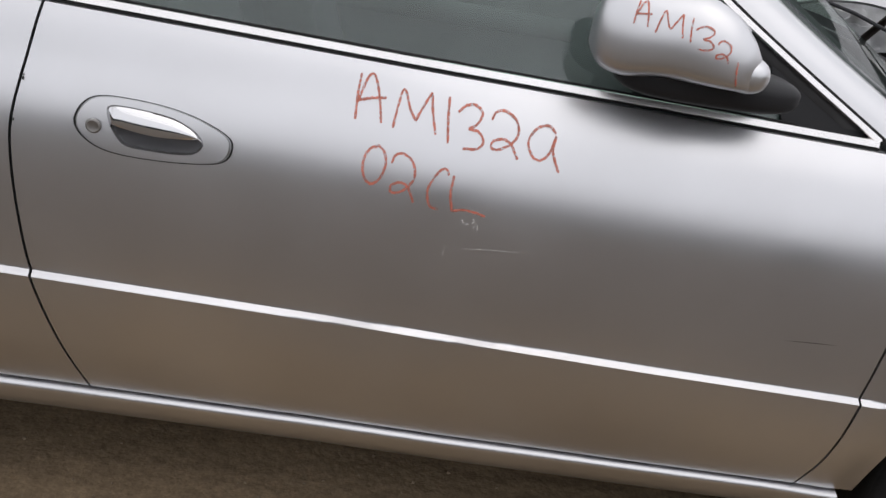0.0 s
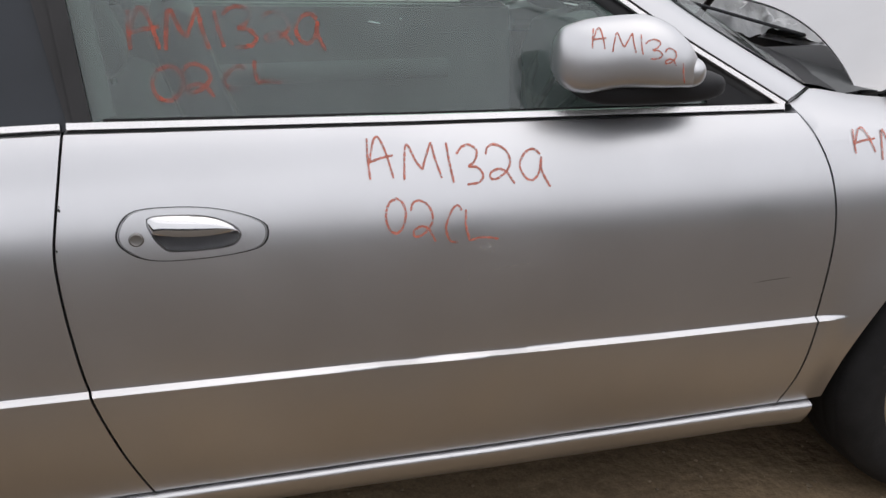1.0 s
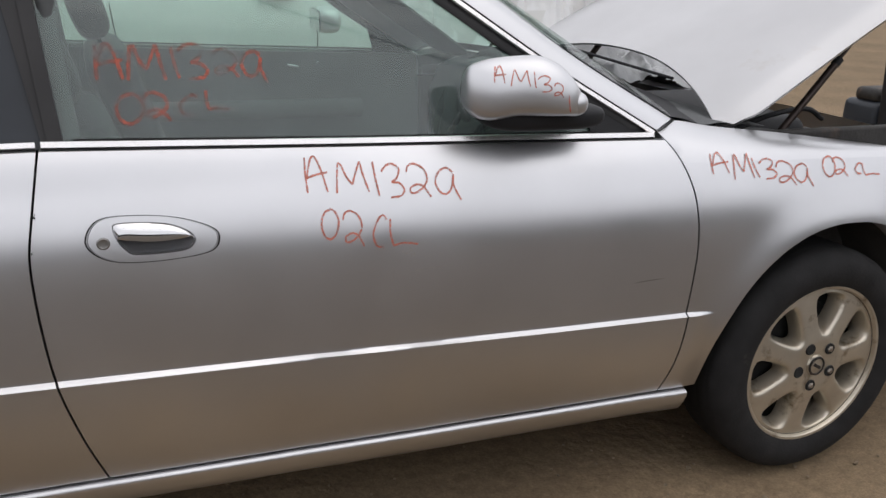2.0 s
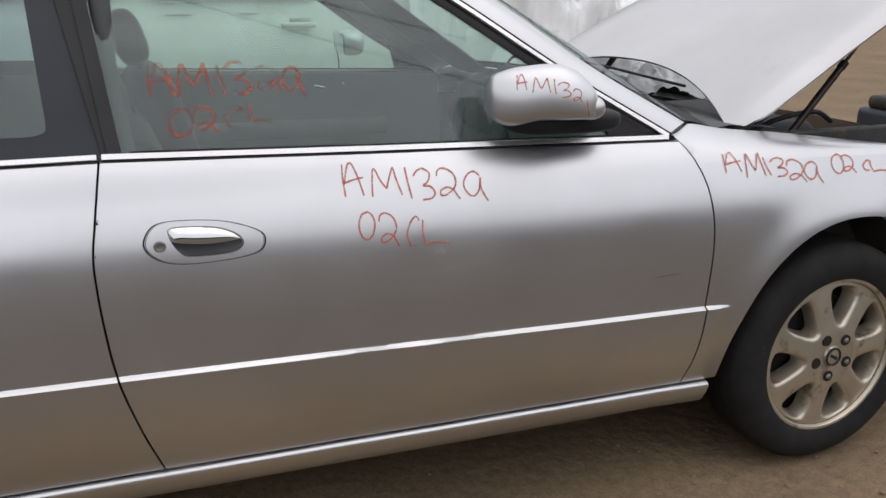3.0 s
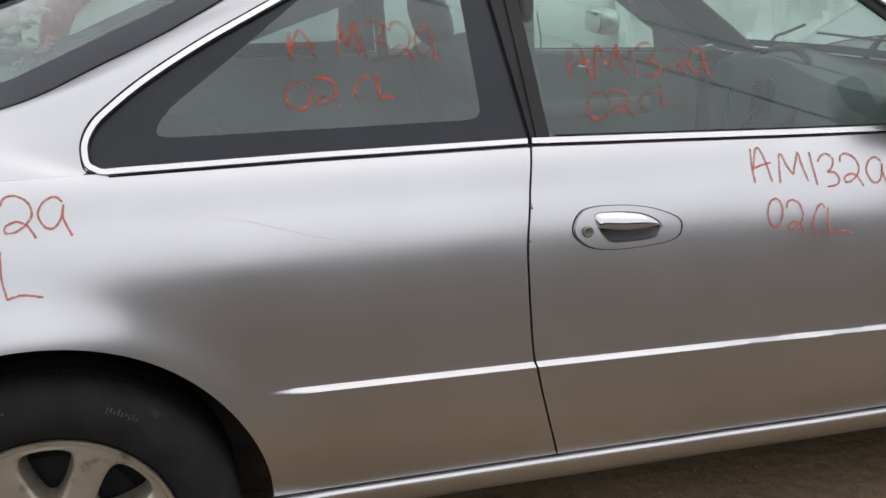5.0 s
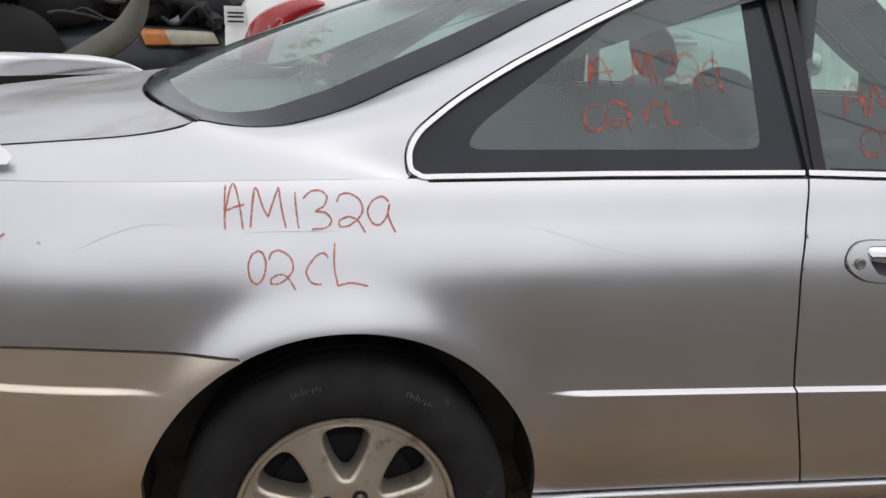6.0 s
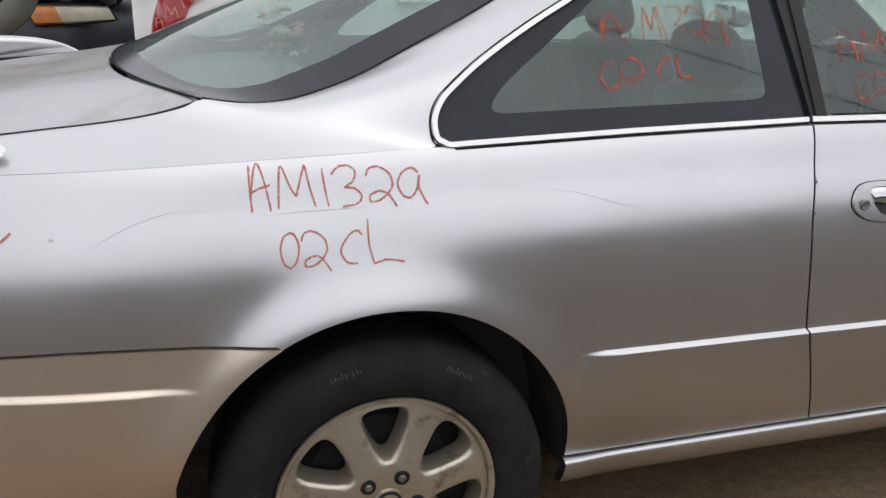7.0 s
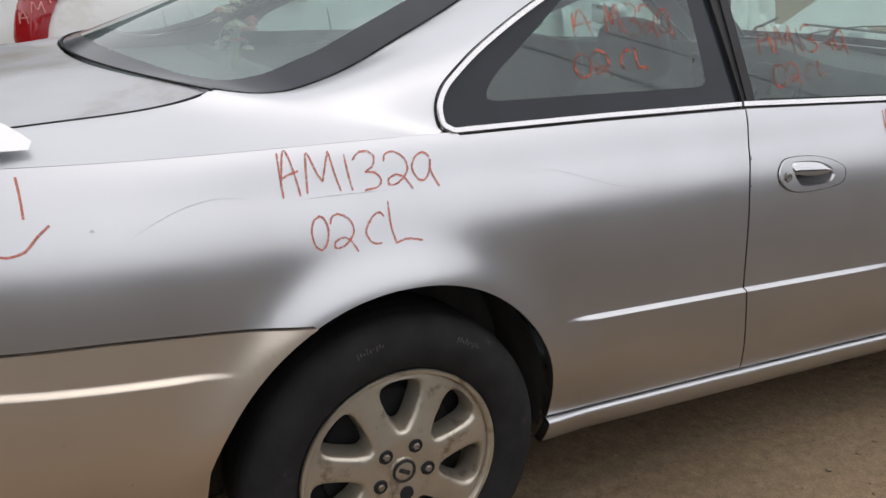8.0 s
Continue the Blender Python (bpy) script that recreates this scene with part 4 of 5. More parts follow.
CASE_LOW = curve_of([(-1, -0.053), (-0.5, -0.056), (0, -0.058), (0.25, -0.064), (0.5, -0.070), (0.75, -0.066), (0.9, -0.052), (1, -0.034)])


def case_edges(s):
    """Upper and lower edge of the mirror case at s (-1 front, 1 rear)."""
    return CASE_TOP(s), CASE_LOW(s)


def case_bulge(s, z):
    """How far the case stands out at s and height z: fullest low down, falling back towards its top."""
    top, low = case_edges(s)
    mid = low + 0.30 * (top - low)
    h = (z - mid) / (top - mid) if z > mid else (mid - z) / (mid - low)
    return (1 - min(1.0, abs(s)) ** 3.2) ** 0.5 * (1 - min(1.0, h) ** (2.1 if z > mid else 3.0)) ** 0.5


def mirror_case(grow=1.0, shift=0.0, depth=0.055):
    rows = []
    for s in -np.cos(np.linspace(0.03, math.pi - 0.03, 44)):
        top, low = case_edges(s)
        zs = (top + low) / 2 + (top - low) / 2 * np.cos(np.linspace(0, math.pi, 22))
        loop = [(z, case_bulge(s, z)) for z in zs] + [(z, -0.7 * case_bulge(s, z)) for z in zs[-2:0:-1]]
        rows.append([CASE_MID + CASE_WAY * (s * grow * 0.122 + 0.6 * shift) - CASE_OUT * shift + CASE_OUT * (depth * o) + Vector((0, 0, z * grow)) for z, o in loop])
    bm = grid(rows, close=True)
    for row in (rows[0], rows[-1]):
        bm.faces.new([bm.verts.new(p) for p in row])
    return bm


def mirror_face():
    rows = []
    for s in np.linspace(-0.8, 0.7, 16):
        top, low = case_edges(s)
        rows.append([CASE_MID + CASE_WAY * (s * 0.122) - CASE_OUT * 0.052 + Vector((0, 0, z)) for z in np.linspace(low * 0.85, top * 0.85, 8)])
    return grid(rows)


mirror = part("door_mirror", mirror_case(), PAINT, coupe, "folded silver door mirror with marker writing", angle=80)
part("mirror_rim", mirror_case(0.93, 0.014, 0.050), BLACK, mirror, "black mirror rim", angle=80)
part("mirror_glass", mirror_face(), CHROME, mirror)
part("mirror_foot", blob((1.875, 0.085, 0.988), (0.142, 0.062, 0.028), 3.2), BLACK, mirror)
part("mirror_tip", blob((1.903, 0.015, 1.025), (0.032, 0.034, 0.026), 2.3), PAINT, mirror)
# the other mirror stands unfolded
wide = part("door_mirror", blob((1.905, 1.865, 1.025), (0.046, 0.086, 0.050), 3.0), PAINT, coupe)
part("mirror_glass", rbox((0.006, 0.140, 0.075), (1.860, 1.865, 1.025), 0.0015, 2), CHROME, wide)


# wheels
SIDEWALL = [(0.212, 0.016), (0.222, 0.006), (0.240, -0.003), (0.262, -0.008), (0.285, -0.006), (0.303, 0.004), (0.3125, 0.014), (0.3185, 0.026)]
WORN = shader("worn_rubber", (0.075, 0.070, 0.066), 0.9, vary=0.5, scale=90, bump=0.3, bump_scale=300)


def moulded_bars(angle, count, r=0.286):
    """Short worn bars where the tyre's moulded lettering has rubbed pale."""
    bm = bmesh.new()
    depth = float(np.interp(r, [q[0] for q in SIDEWALL], [q[1] for q in SIDEWALL]))
    for k in range(count):
        m = Matrix.Rotation(-radians(angle - 1.3 * k), 4, "Y") @ Matrix.Translation((r + 0.002 * (k % 2), depth - 0.0004, 0))
        rbox((0.013 - 0.004 * (k % 3), 0.0012, 0.0030), (0, 0, 0), 0.0004, 1, bm=bm, m=m)
    return bm


def wheel(xw, yc, side, phase, nut_phase, missing=(), rim=0.985, worn=()):
    """side -1: outer face towards -y; worn: angles of rubbed patches on the tyre."""
    w = part("wheel", rim_barrel(), ALLOY, coupe, "dusty seven-spoke alloy wheel")
    part("rim_face", wheel_face(phase), ALLOY, w)
    part("tyre", tyre_bm(0.985 / rim), RUBBER, w, "worn dusty black tyre")
    for angle in worn:
        bars = moulded_bars(angle, 9)
        for v in bars.verts:
            v.co = Vector((v.co.x * 0.985 / rim, v.co.y, v.co.z * 0.985 / rim))
        part("rubbed_bars", bars, WORN, w, "pale rubbed patch on the tyre wall")
    part("brake_disc", lathe([(0.0, 0.075), (0.15, 0.075), (0.155, 0.085), (0.2, 0.09)], 36), GAP, w)
    part("centre_cap", lathe([(0.0, -0.004), (0.018, -0.0035), (0.027, -0.001), (0.030, 0.006)], 30), ALLOY, w)
    part("cap_ring", lathe([(0.0205, -0.0042), (0.0215, -0.006), (0.0255, -0.0055), (0.0265, -0.0025)], 30), DARKMETAL, w)
    part("cap_mark", rbox((0.026, 0.002, 0.009), (0, -0.005, 0), 0.002, m=Matrix.Rotation(0.5, 4, "Y")), DARKMETAL, w)
    for k in range(5):
        a = radians(nut_phase + 72 * k)
        c = (0.0572 * math.cos(a), 0.004, 0.0572 * math.sin(a))
        # near-black disc on the face, paints in the shade of the nut's hollow
        part("nut_well_shade", lathe([(0.0, -0.0052), (0.0125, -0.0054), (0.0132, -0.0066), (0.0148, -0.0058), (0.0158, -0.003)], 20, centre=c), GAP, w)
        if k not in missing:
            part("wheel_nut", lathe([(0.0, -0.010), (0.006, -0.010), (0.0085, -0.007), (0.0095, 0.012)], 6, centre=c), NUT, w)
    m = Matrix.Translation((xw, yc, HUB))
    if side > 0:
        m = m @ Matrix.Rotation(math.pi, 4, "Z")
    w.matrix_parent_inverse = Matrix.Identity(4)
    w.matrix_basis = coupe.matrix_world.inverted() @ m @ Matrix.Diagonal((rim, 1.0, rim, 1.0))
    return w


def tyre_bm(grow):
    prof = list(SIDEWALL)
    for d in (0.045, 0.047, 0.053, 0.055, 0.085, 0.087, 0.093, 0.095, 0.125, 0.127, 0.133, 0.135):
        prof.append((0.3215 if (round(d * 1000) // 10) % 4 != 0 or d in (0.045, 0.055, 0.085, 0.095, 0.125, 0.135) else 0.3205, d))
    prof += [(0.319, 0.165), (0.310, 0.185), (0.27, 0.200), (0.215, 0.190)]
    bm = lathe(prof, 96)
    for v in bm.verts:
        v.co.x, v.co.z = v.co.x * grow, max(v.co.z * grow, -(HUB - 0.001) * grow / 0.985)
    return bm


def rim_barrel():
    return lathe([(0.2065, 0.030), (0.2085, 0.010), (0.2125, 0.0045), (0.2185, 0.0035), (0.2205, 0.0075), (0.2185, 0.014), (0.212, 0.030), (0.200, 0.060), (0.196, 0.16), (0.205, 0.19)], 84)


def face_depth(r):
    return float(np.interp(r, [0.0, 0.03, 0.055, 0.075, 0.12, 0.17, 0.20, 0.21], [0.006, 0.004, 0.000, 0.000, 0.006, 0.010, 0.013, 0.016]))


def wheel_face(phase):
    bm = bmesh.new()
    n = 40
    for s in range(7):
        a0 = radians(phase + s * 360 / 7)
        half = math.pi / 7
        win, wedge = [], []
        for k in range(n):
            t = 2 * math.pi * k / n
            c, q = math.cos(t), math.sin(t)
            # window: a rounded triangle, point towards the hub
            rr = 0.1430 + 0.0545 * math.copysign(abs(q) ** 0.60, q)
            f = max(0.0, (rr - 0.0885) / 0.109)
            wdt = (0.012 + 0.046 * f ** 0.9) * math.copysign(abs(c) ** 0.55, c)
            win.append((wdt, rr))
            # wedge of the sector
            e = max(abs(c), abs(q))
            ro = 0.1385 + 0.0685 * q / e
            wo = half * c / e
            wedge.append((wo, ro))
        prev = None
        for j, w in enumerate((0, 0.35, 0.7, 0.88, 1.0)):
            cur = []
            for (ww, wr), (oa, orr) in zip(win, wedge):
                ang = oa * (1 - w) + (ww / wr) * w
                r = orr * (1 - w) + wr * w
                d = face_depth(r) + (0.0 if w < 0.8 else 0.0018 if w < 0.95 else 0.006)
                cur.append(bm.verts.new((r * math.cos(a0 + ang), d, r * math.sin(a0 + ang))))
            if prev:
                for i in range(n):
                    bm.faces.new((prev[i], prev[(i + 1) % n], cur[(i + 1) % n], cur[i]))
            prev = cur
        for dep, shrink in ((0.010, 0.97), (0.032, 0.87), (0.050, 0.84)):
            cur = []
            for ww, wr in win:
                r = 0.146 + (wr - 0.146) * shrink
                ang = ww * shrink / wr
                cur.append(bm.verts.new((r * math.cos(a0 + ang), face_depth(wr) + dep, r * math.sin(a0 + ang))))
            for i in range(n):
                bm.faces.new((prev[i], prev[(i + 1) % n], cur[(i + 1) % n], cur[i]))
            prev = cur
    lathe([(0.0, 0.006), (0.03, 0.004), (0.05, 0.0014), (0.073, 0.0012)], 42, bm)
    bmesh.ops.remove_doubles(bm, verts=bm.verts, dist=0.0006)
    return bm


wheel(0.002, 0.014, -1, 90, 62, missing=(3,), rim=0.955, worn=(110, 67))
wheel(2.711, -0.004, -1, 82, 48, missing=(1, 2), rim=1.012)
wheel(0.0, 2 * MID - 0.004, 1, 75, 20)
wheel(2.715, 2 * MID - 0.004, 1, 65, 10)


# ---- cabin ----
def seat(name, x, y, z, lean, material, label=""):
    s = part(name, rbox((0.50, 0.50, 0.16), (x + 0.22, y, z + 0.02), 0.06, 4), material, coupe, label)
    m = Matrix.Rotation(radians(-lean), 4, "Y")
    back = rbox((0.13, 0.54, 0.63), (0, 0, 0.31), 0.06, 4)
    for v in back.verts:
        v.co = m @ v.co + Vector((x, y, z + 0.06))
    part("backrest", back, material, s)
    head = blob((0, 0, 0.72), (0.05, 0.125, 0.085), 2.8)
    for v in head.verts:
        v.co = m @ v.co + Vector((x, y, z + 0.06))
    part("headrest", head, material, s)
    for dy in (-0.05, 0.05):
        p0, p1 = m @ Vector((0, dy, 0.55)), m @ Vector((0, dy, 0.72))
        o = Vector((x, y, z + 0.06))
        part("headrest_post", tube([o + p0, o + p1], 0.006, 8), CHROME, s)
    return s


seat("driver_seat", 1.25, 1.27, 0.355, 18, LEATHER, "dark leather driver seat")
seat("passenger_seat", 1.17, 0.53, 0.30, 20, LEATHER, "dark leather passenger seat set low")
part("rear_bench", rbox((0.46, 0.98, 0.18), (0.47, MID, 0.46), 0.06, 4), LEATHER, coupe)
bm = rbox((0.14, 1.04, 0.56), (0, 0, 0.26), 0.05, 4)
for v in bm.verts:
    v.co = Matrix.Rotation(radians(-26), 4, "Y") @ v.co + Vector((0.18, MID, 0.50))
part("rear_backrest", bm, LEATHER, coupe)
shelf = [[(x, y, 0.972 + 0.012 * math.sin((x + 0.4) * 3)) for y in np.linspace(0.33, 1.47, 20)] for x in np.linspace(-0.42, 0.02, 10)]
part("parcel_shelf", rim_fold(grid(shelf), Vector((0, 0, -0.03))), CABIN, coupe, "grey carpeted parcel shelf")
dash = []
for y in np.linspace(0.20, 1.60, 30):
    hump = 0.05 * math.exp(-((y - 1.27) / 0.2) ** 2)
    dash.append([(2.60, y, 0.915), (2.45, y, 0.93 + hump * 0.5), (2.36, y, 0.92 + hump), (2.27, y, 0.885 + hump), (2.23, y, 0.78), (2.27, y, 0.62), (2.3, y, 0.42)])
part("dashboard", grid(dash), CABIN, coupe, "grey dashboard")
m = Matrix.Translation((2.25, 1.27, 0.80)) @ Matrix.Rotation(radians(-62), 4, "Y")
sw = part("steering_wheel", tube([m @ Vector((0.19 * math.cos(a), 0.19 * math.sin(a), 0)) for a in np.linspace(0, 2 * math.pi, 49)], 0.015, 10, caps=False), BLACK, coupe)
part("hub", blob(m @ Vector((0, 0, 0)), (0.03, 0.075, 0.07), 2.6), BLACK, sw)
for a in (0.15, math.pi - 0.15, 1.57 + math.pi):
    part("spoke", tube([m @ Vector((0.04 * math.cos(a), 0.04 * math.sin(a), 0)), m @ Vector((0.185 * math.cos(a), 0.185 * math.sin(a), 0))], 0.012, 8), BLACK, sw)
part("cabin_floor", rbox((1.72, 1.45, 0.04), (1.36, MID, 0.33), 0.01), CABIN, coupe)
low = lambda x: 0.36 + 0.42 * (1 - smooth(0.38, 0.46, x))
for far in (False, True):
    rows = [[(x, pane(x, level(x, BELT)) + 0.03 + 0.035 * (1 - v) + 0.02 * math.sin(v * 3.1), low(x) + (level(x, BELT - 0.006) - low(x)) * v) for x in np.linspace(0.10, 2.2, 60)] for v in np.linspace(0, 1, 14)]
    bm = rim_fold(grid(rows, flip=True), Vector((0, -0.03, 0)))
    part("door_lining", mirrored(bm) if far else bm, CABIN, coupe, "grey inner door lining" if far else "")
    bm = tube([(x, 0.235, 0.74) for x in np.linspace(1.15, 1.95, 12)], 0.035, 10)
    part("armrest", mirrored(bm) if far else bm, CABIN, coupe)
    rows = [[(0.10 + 0.9 * t, 0.36 + 0.04 * k, 1.02 + 0.33 * t ** 0.8 + 0.005 * k) for k in range(-3, 3)] for t in np.linspace(0, 1, 12)]
    bm = grid(rows)
    part("pillar_lining", mirrored(bm) if far else bm, CABIN, coupe)
    # pillar lining widened past real trim, an added dark band along the windscreen
    rows = [[tuple(np.array(screen_pt(-1 + (0.20 + 0.12 * v + 0.012 * math.sin(9 * v)) * k, v)) - np.array((0.006, 0, 0.022 + 0.012 * math.sin(k * math.pi)))) for k in np.linspace(0, 1, 6)] for v in np.linspace(0.02, 0.98, 24)]
    bm = rim_fold(grid(rows), Vector((0, 0, 0.008)))
    part("screen_dark_band", mirrored(bm) if far else bm, CABIN, coupe)
    bm = tube([(0.93, 0.262, 1.31), (0.93, 0.235, 1.12), (0.95, 0.205, 0.95)], 0.02, 10)
    part("post_lining", mirrored(bm) if far else bm, CABIN, coupe)
part("inner_handle", rbox((0.045, 0.012, 0.012), (1.715, 1.632, 0.882), 0.004, 2, m=Matrix.Rotation(0.2, 4, "Y")), CHROME, coupe, "small chrome inner door handle")
part("lock_button", rbox((0.012, 0.010, 0.010), (1.806, 1.632, 0.893), 0.003, 2), CHROME, coupe)
hl = [[tuple(np.array(roof_pt(u, v)) - np.array((0, 0, 0.045))) for u in np.linspace(-0.97, 0.97, 20)] for v in np.linspace(-0.02, 1.02, 8)]
part("headliner", grid(hl, flip=True), CABIN, coupe)
part("inner_mirror", blob((1.70, MID, 1.27), (0.02, 0.11, 0.032), 2.6), BLACK, coupe)


# ---- marker writing ----
GLYPHS = {
    "A": [[(0.08, 0.97), (0.04, 0.5), (0.06, 0.0)], [(0.06, 0.35), (0.28, 0.85), (0.45, 1.0), (0.62, 0.85), (0.80, 0.45), (0.93, 0.0)], [(0.10, 0.42), (0.55, 0.50), (1.0, 0.55)]],
    "M": [[(0.0, 0.0), (0.05, 0.5), (0.12, 0.97)], [(0.12, 0.97), (0.20, 0.93), (0.35, 0.52), (0.50, 0.27)], [(0.50, 0.27), (0.66, 0.68), (0.80, 1.0)], [(0.80, 1.0), (0.88, 0.5), (1.0, 0.0)]],
    "1": [[(0.2, 1.0), (0.4, 0.5), (0.8, 0.0)]],
    "3": [[(0.0, 0.80), (0.25, 0.97), (0.60, 1.0), (0.85, 0.85), (0.72, 0.60), (0.42, 0.47)], [(0.42, 0.47), (0.80, 0.42), (1.0, 0.22), (0.80, 0.04), (0.30, 0.0)]],
    "2": [[(0.0, 0.77), (0.10, 0.94), (0.40, 1.0), (0.80, 0.84), (0.92, 0.56), (0.74, 0.34), (0.40, 0.18), (0.10, 0.17), (0.10, 0.31), (0.40, 0.40), (0.70, 0.33), (0.88, 0.15), (1.0, 0.0)]],
    "9": [[(0.78, 0.86), (0.55, 1.0), (0.20, 0.90), (0.0, 0.60), (0.15, 0.30), (0.40, 0.22), (0.65, 0.40), (0.80, 0.80)], [(0.80, 0.80), (0.75, 0.50), (0.85, 0.25), (1.0, 0.0)]],
    "0": [[(0.55, 0.97), (0.25, 0.90), (0.03, 0.55), (0.15, 0.15), (0.50, 0.0), (0.85, 0.20), (1.0, 0.60), (0.85, 0.90), (0.60, 1.0), (0.45, 0.97)]],
    "C": [[(1.0, 0.85), (0.80, 1.0), (0.45, 0.90), (0.10, 0.60), (0.0, 0.35), (0.25, 0.05), (0.70, 0.0)]],
    "L": [[(0.06, 1.0), (0.04, 0.5), (0.14, 0.06)], [(0.14, 0.08), (0.5, 0.14), (1.0, 0.06)]],
}


def marker(letters, width, place, parent, material=None, seed=1):
    """Handwritten letters, each (character, x from, x to, z from, z to), laid on the surface place(x, z, lift)."""
    rnd = random.Random(seed)
    for ch, x0, x1, z0, z1 in letters:
        bm = bmesh.new()
        for st in GLYPHS[ch]:
            pts = spline([(p[0], p[1], 0) for p in st], max(8, 6 * len(st)))
            line = [(x0 + (x1 - x0) * gx, z0 + (z1 - z0) * gz + 0.0005 * rnd.uniform(-1, 1)) for gx, gz, _ in pts]
            left, right = [], []
            for k, (x, z) in enumerate(line):
                a, b = line[max(k - 1, 0)], line[min(k + 1, len(line) - 1)]
                dx, dz = b[0] - a[0], b[1] - a[1]
                q = math.hypot(dx, dz) or 1
                w = 0.44 * width * rnd.uniform(0.75, 1.12) * (0.8 if k in (0, len(line) - 1) else 1)
                nx, nz = -dz / q * w, dx / q * w
                left.append(place(x + nx, z + nz, 0.0012))
                right.append(place(x - nx, z - nz, 0.0012))
            grid([left, right], bm)
        part("marker_letter", bm, material or CHALK, parent)


def on_pane(x, z, d=0.0):
    return Vector((x, pane(x, z) + 0.010, z)) + pane_out(x, z) * (d + 0.0)


def on_qpane(x, z, d=0.0):
    return Vector((x, pane(x, z) + 0.005, z)) + pane_out(x, z) * d


marker([("A", 1.359, 1.404, 0.858, 0.922), ("M", 1.419, 1.484, 0.854, 0.909), ("1", 1.496, 1.506, 0.845, 0.907), ("3", 1.514, 1.557, 0.841, 0.901), ("2", 1.566, 1.612, 0.837, 0.900), ("9", 1.625, 1.677, 0.828, 0.889), ("0", 1.381, 1.416, 0.772, 0.827), ("2", 1.425, 1.465, 0.753, 0.822), ("C", 1.484, 1.513, 0.749, 0.810), ("L", 1.517, 1.577, 0.746, 0.802)], 0.0046, on_flank, door, seed=2)
marker([("A", -0.206, -0.171, 0.873, 0.946), ("M", -0.161, -0.100, 0.875, 0.941), ("1", -0.086, -0.076, 0.874, 0.933), ("3", -0.070, -0.021, 0.872, 0.935), ("2", -0.011, 0.038, 0.866, 0.931), ("9", 0.043, 0.092, 0.865, 0.925), ("0", -0.166, -0.135, 0.785, 0.839), ("2", -0.130, -0.085, 0.774, 0.839), ("C", -0.066, -0.028, 0.783, 0.834), ("L", -0.020, 0.041, 0.774, 0.850)], 0.0042, on_flank, quarter, seed=5)
marker([("A", 2.321, 2.374, 0.842, 0.886), ("M", 2.385, 2.444, 0.827, 0.881), ("1", 2.440, 2.466, 0.827, 0.870), ("3", 2.464, 2.514, 0.823, 0.866), ("2", 2.515, 2.571, 0.804, 0.859), ("9", 2.569, 2.626, 0.798, 0.850), ("0", 2.665, 2.708, 0.816, 0.862), ("2", 2.702, 2.745, 0.813, 0.858), ("C", 2.774, 2.800, 0.817, 0.841), ("L", 2.799, 2.856, 0.810, 0.841)], 0.0050, on_flank, fender, seed=8)
marker([("A", 1.002, 1.052, 1.062, 1.123), ("M", 1.058, 1.125, 1.060, 1.122), ("1", 1.134, 1.153, 1.063, 1.117), ("3", 1.150, 1.202, 1.061, 1.122), ("2", 1.214, 1.260, 1.062, 1.112), ("9", 1.267, 1.314, 1.051, 1.109), ("0", 1.031, 1.080, 0.986, 1.037), ("2", 1.082, 1.126, 0.989, 1.039), ("C", 1.144, 1.178, 0.998, 1.033), ("L", 1.192, 1.235, 1.004, 1.041)], 0.0080, on_pane, PANES[0], FADED, seed=11)
marker([("A", 0.469, 0.520, 1.112, 1.164), ("M", 0.557, 0.596, 1.119, 1.176), ("1", 0.589, 0.613, 1.116, 1.176), ("3", 0.607, 0.652, 1.111, 1.176), ("2", 0.654, 0.696, 1.107, 1.174), ("9", 0.701, 0.743, 1.102, 1.164), ("0", 0.455, 0.501, 1.033, 1.080), ("2", 0.507, 0.550, 1.032, 1.085), ("C", 0.579, 0.609, 1.043, 1.084), ("L", 0.621, 0.652, 1.042, 1.089)], 0.0075, on_qpane, PANES[1], FADED, seed=13)
# two strokes and a curve towards the tail
smile = bmesh.new()
for st in ([(-0.652, 0.920), (-0.6535, 0.893)], [(-0.605, 0.934), (-0.603, 0.907), (-0.6025, 0.876)], [(-0.71, 0.868), (-0.669, 0.8385), (-0.638, 0.825), (-0.608, 0.831), (-0.590, 0.849), (-0.5685, 0.866)]):
    c = spline([(a, b, 0) for a, b in st], 14)
    up, dn = [], []
    for k in range(14):
        a, b = c[max(k - 1, 0)], c[min(k + 1, 13)]
        t = (b - a) / np.linalg.norm(b - a) * 0.0020
        up.append(on_flank(c[k][0] - t[1], c[k][1] + t[0], 0.0012))
        dn.append(on_flank(c[k][0] + t[1], c[k][1] - t[0], 0.0012))
    grid([up, dn], smile)
part("marker_drawing", smile, CHALK, quarter, "orange marker strokes")


def on_case(a, z, d=0.0):
    """The outer face of the mirror case; a runs from its middle to its front, in metres."""
    return CASE_MID - CASE_WAY * a + CASE_OUT * (0.055 * case_bulge(-a / 0.122, z) + d) + Vector((0, 0, z))


marker([("A", -0.060, -0.037, 0.012, 0.043), ("M", -0.026, 0.012, 0.008, 0.038), ("1", 0.017, 0.025, 0.005, 0.036), ("3", 0.026, 0.055, -0.001, 0.029), ("2", 0.060, 0.080, -0.012, 0.016), ("1", 0.090, 0.100, -0.042, -0.008)], 0.0030, on_case, mirror, seed=21)


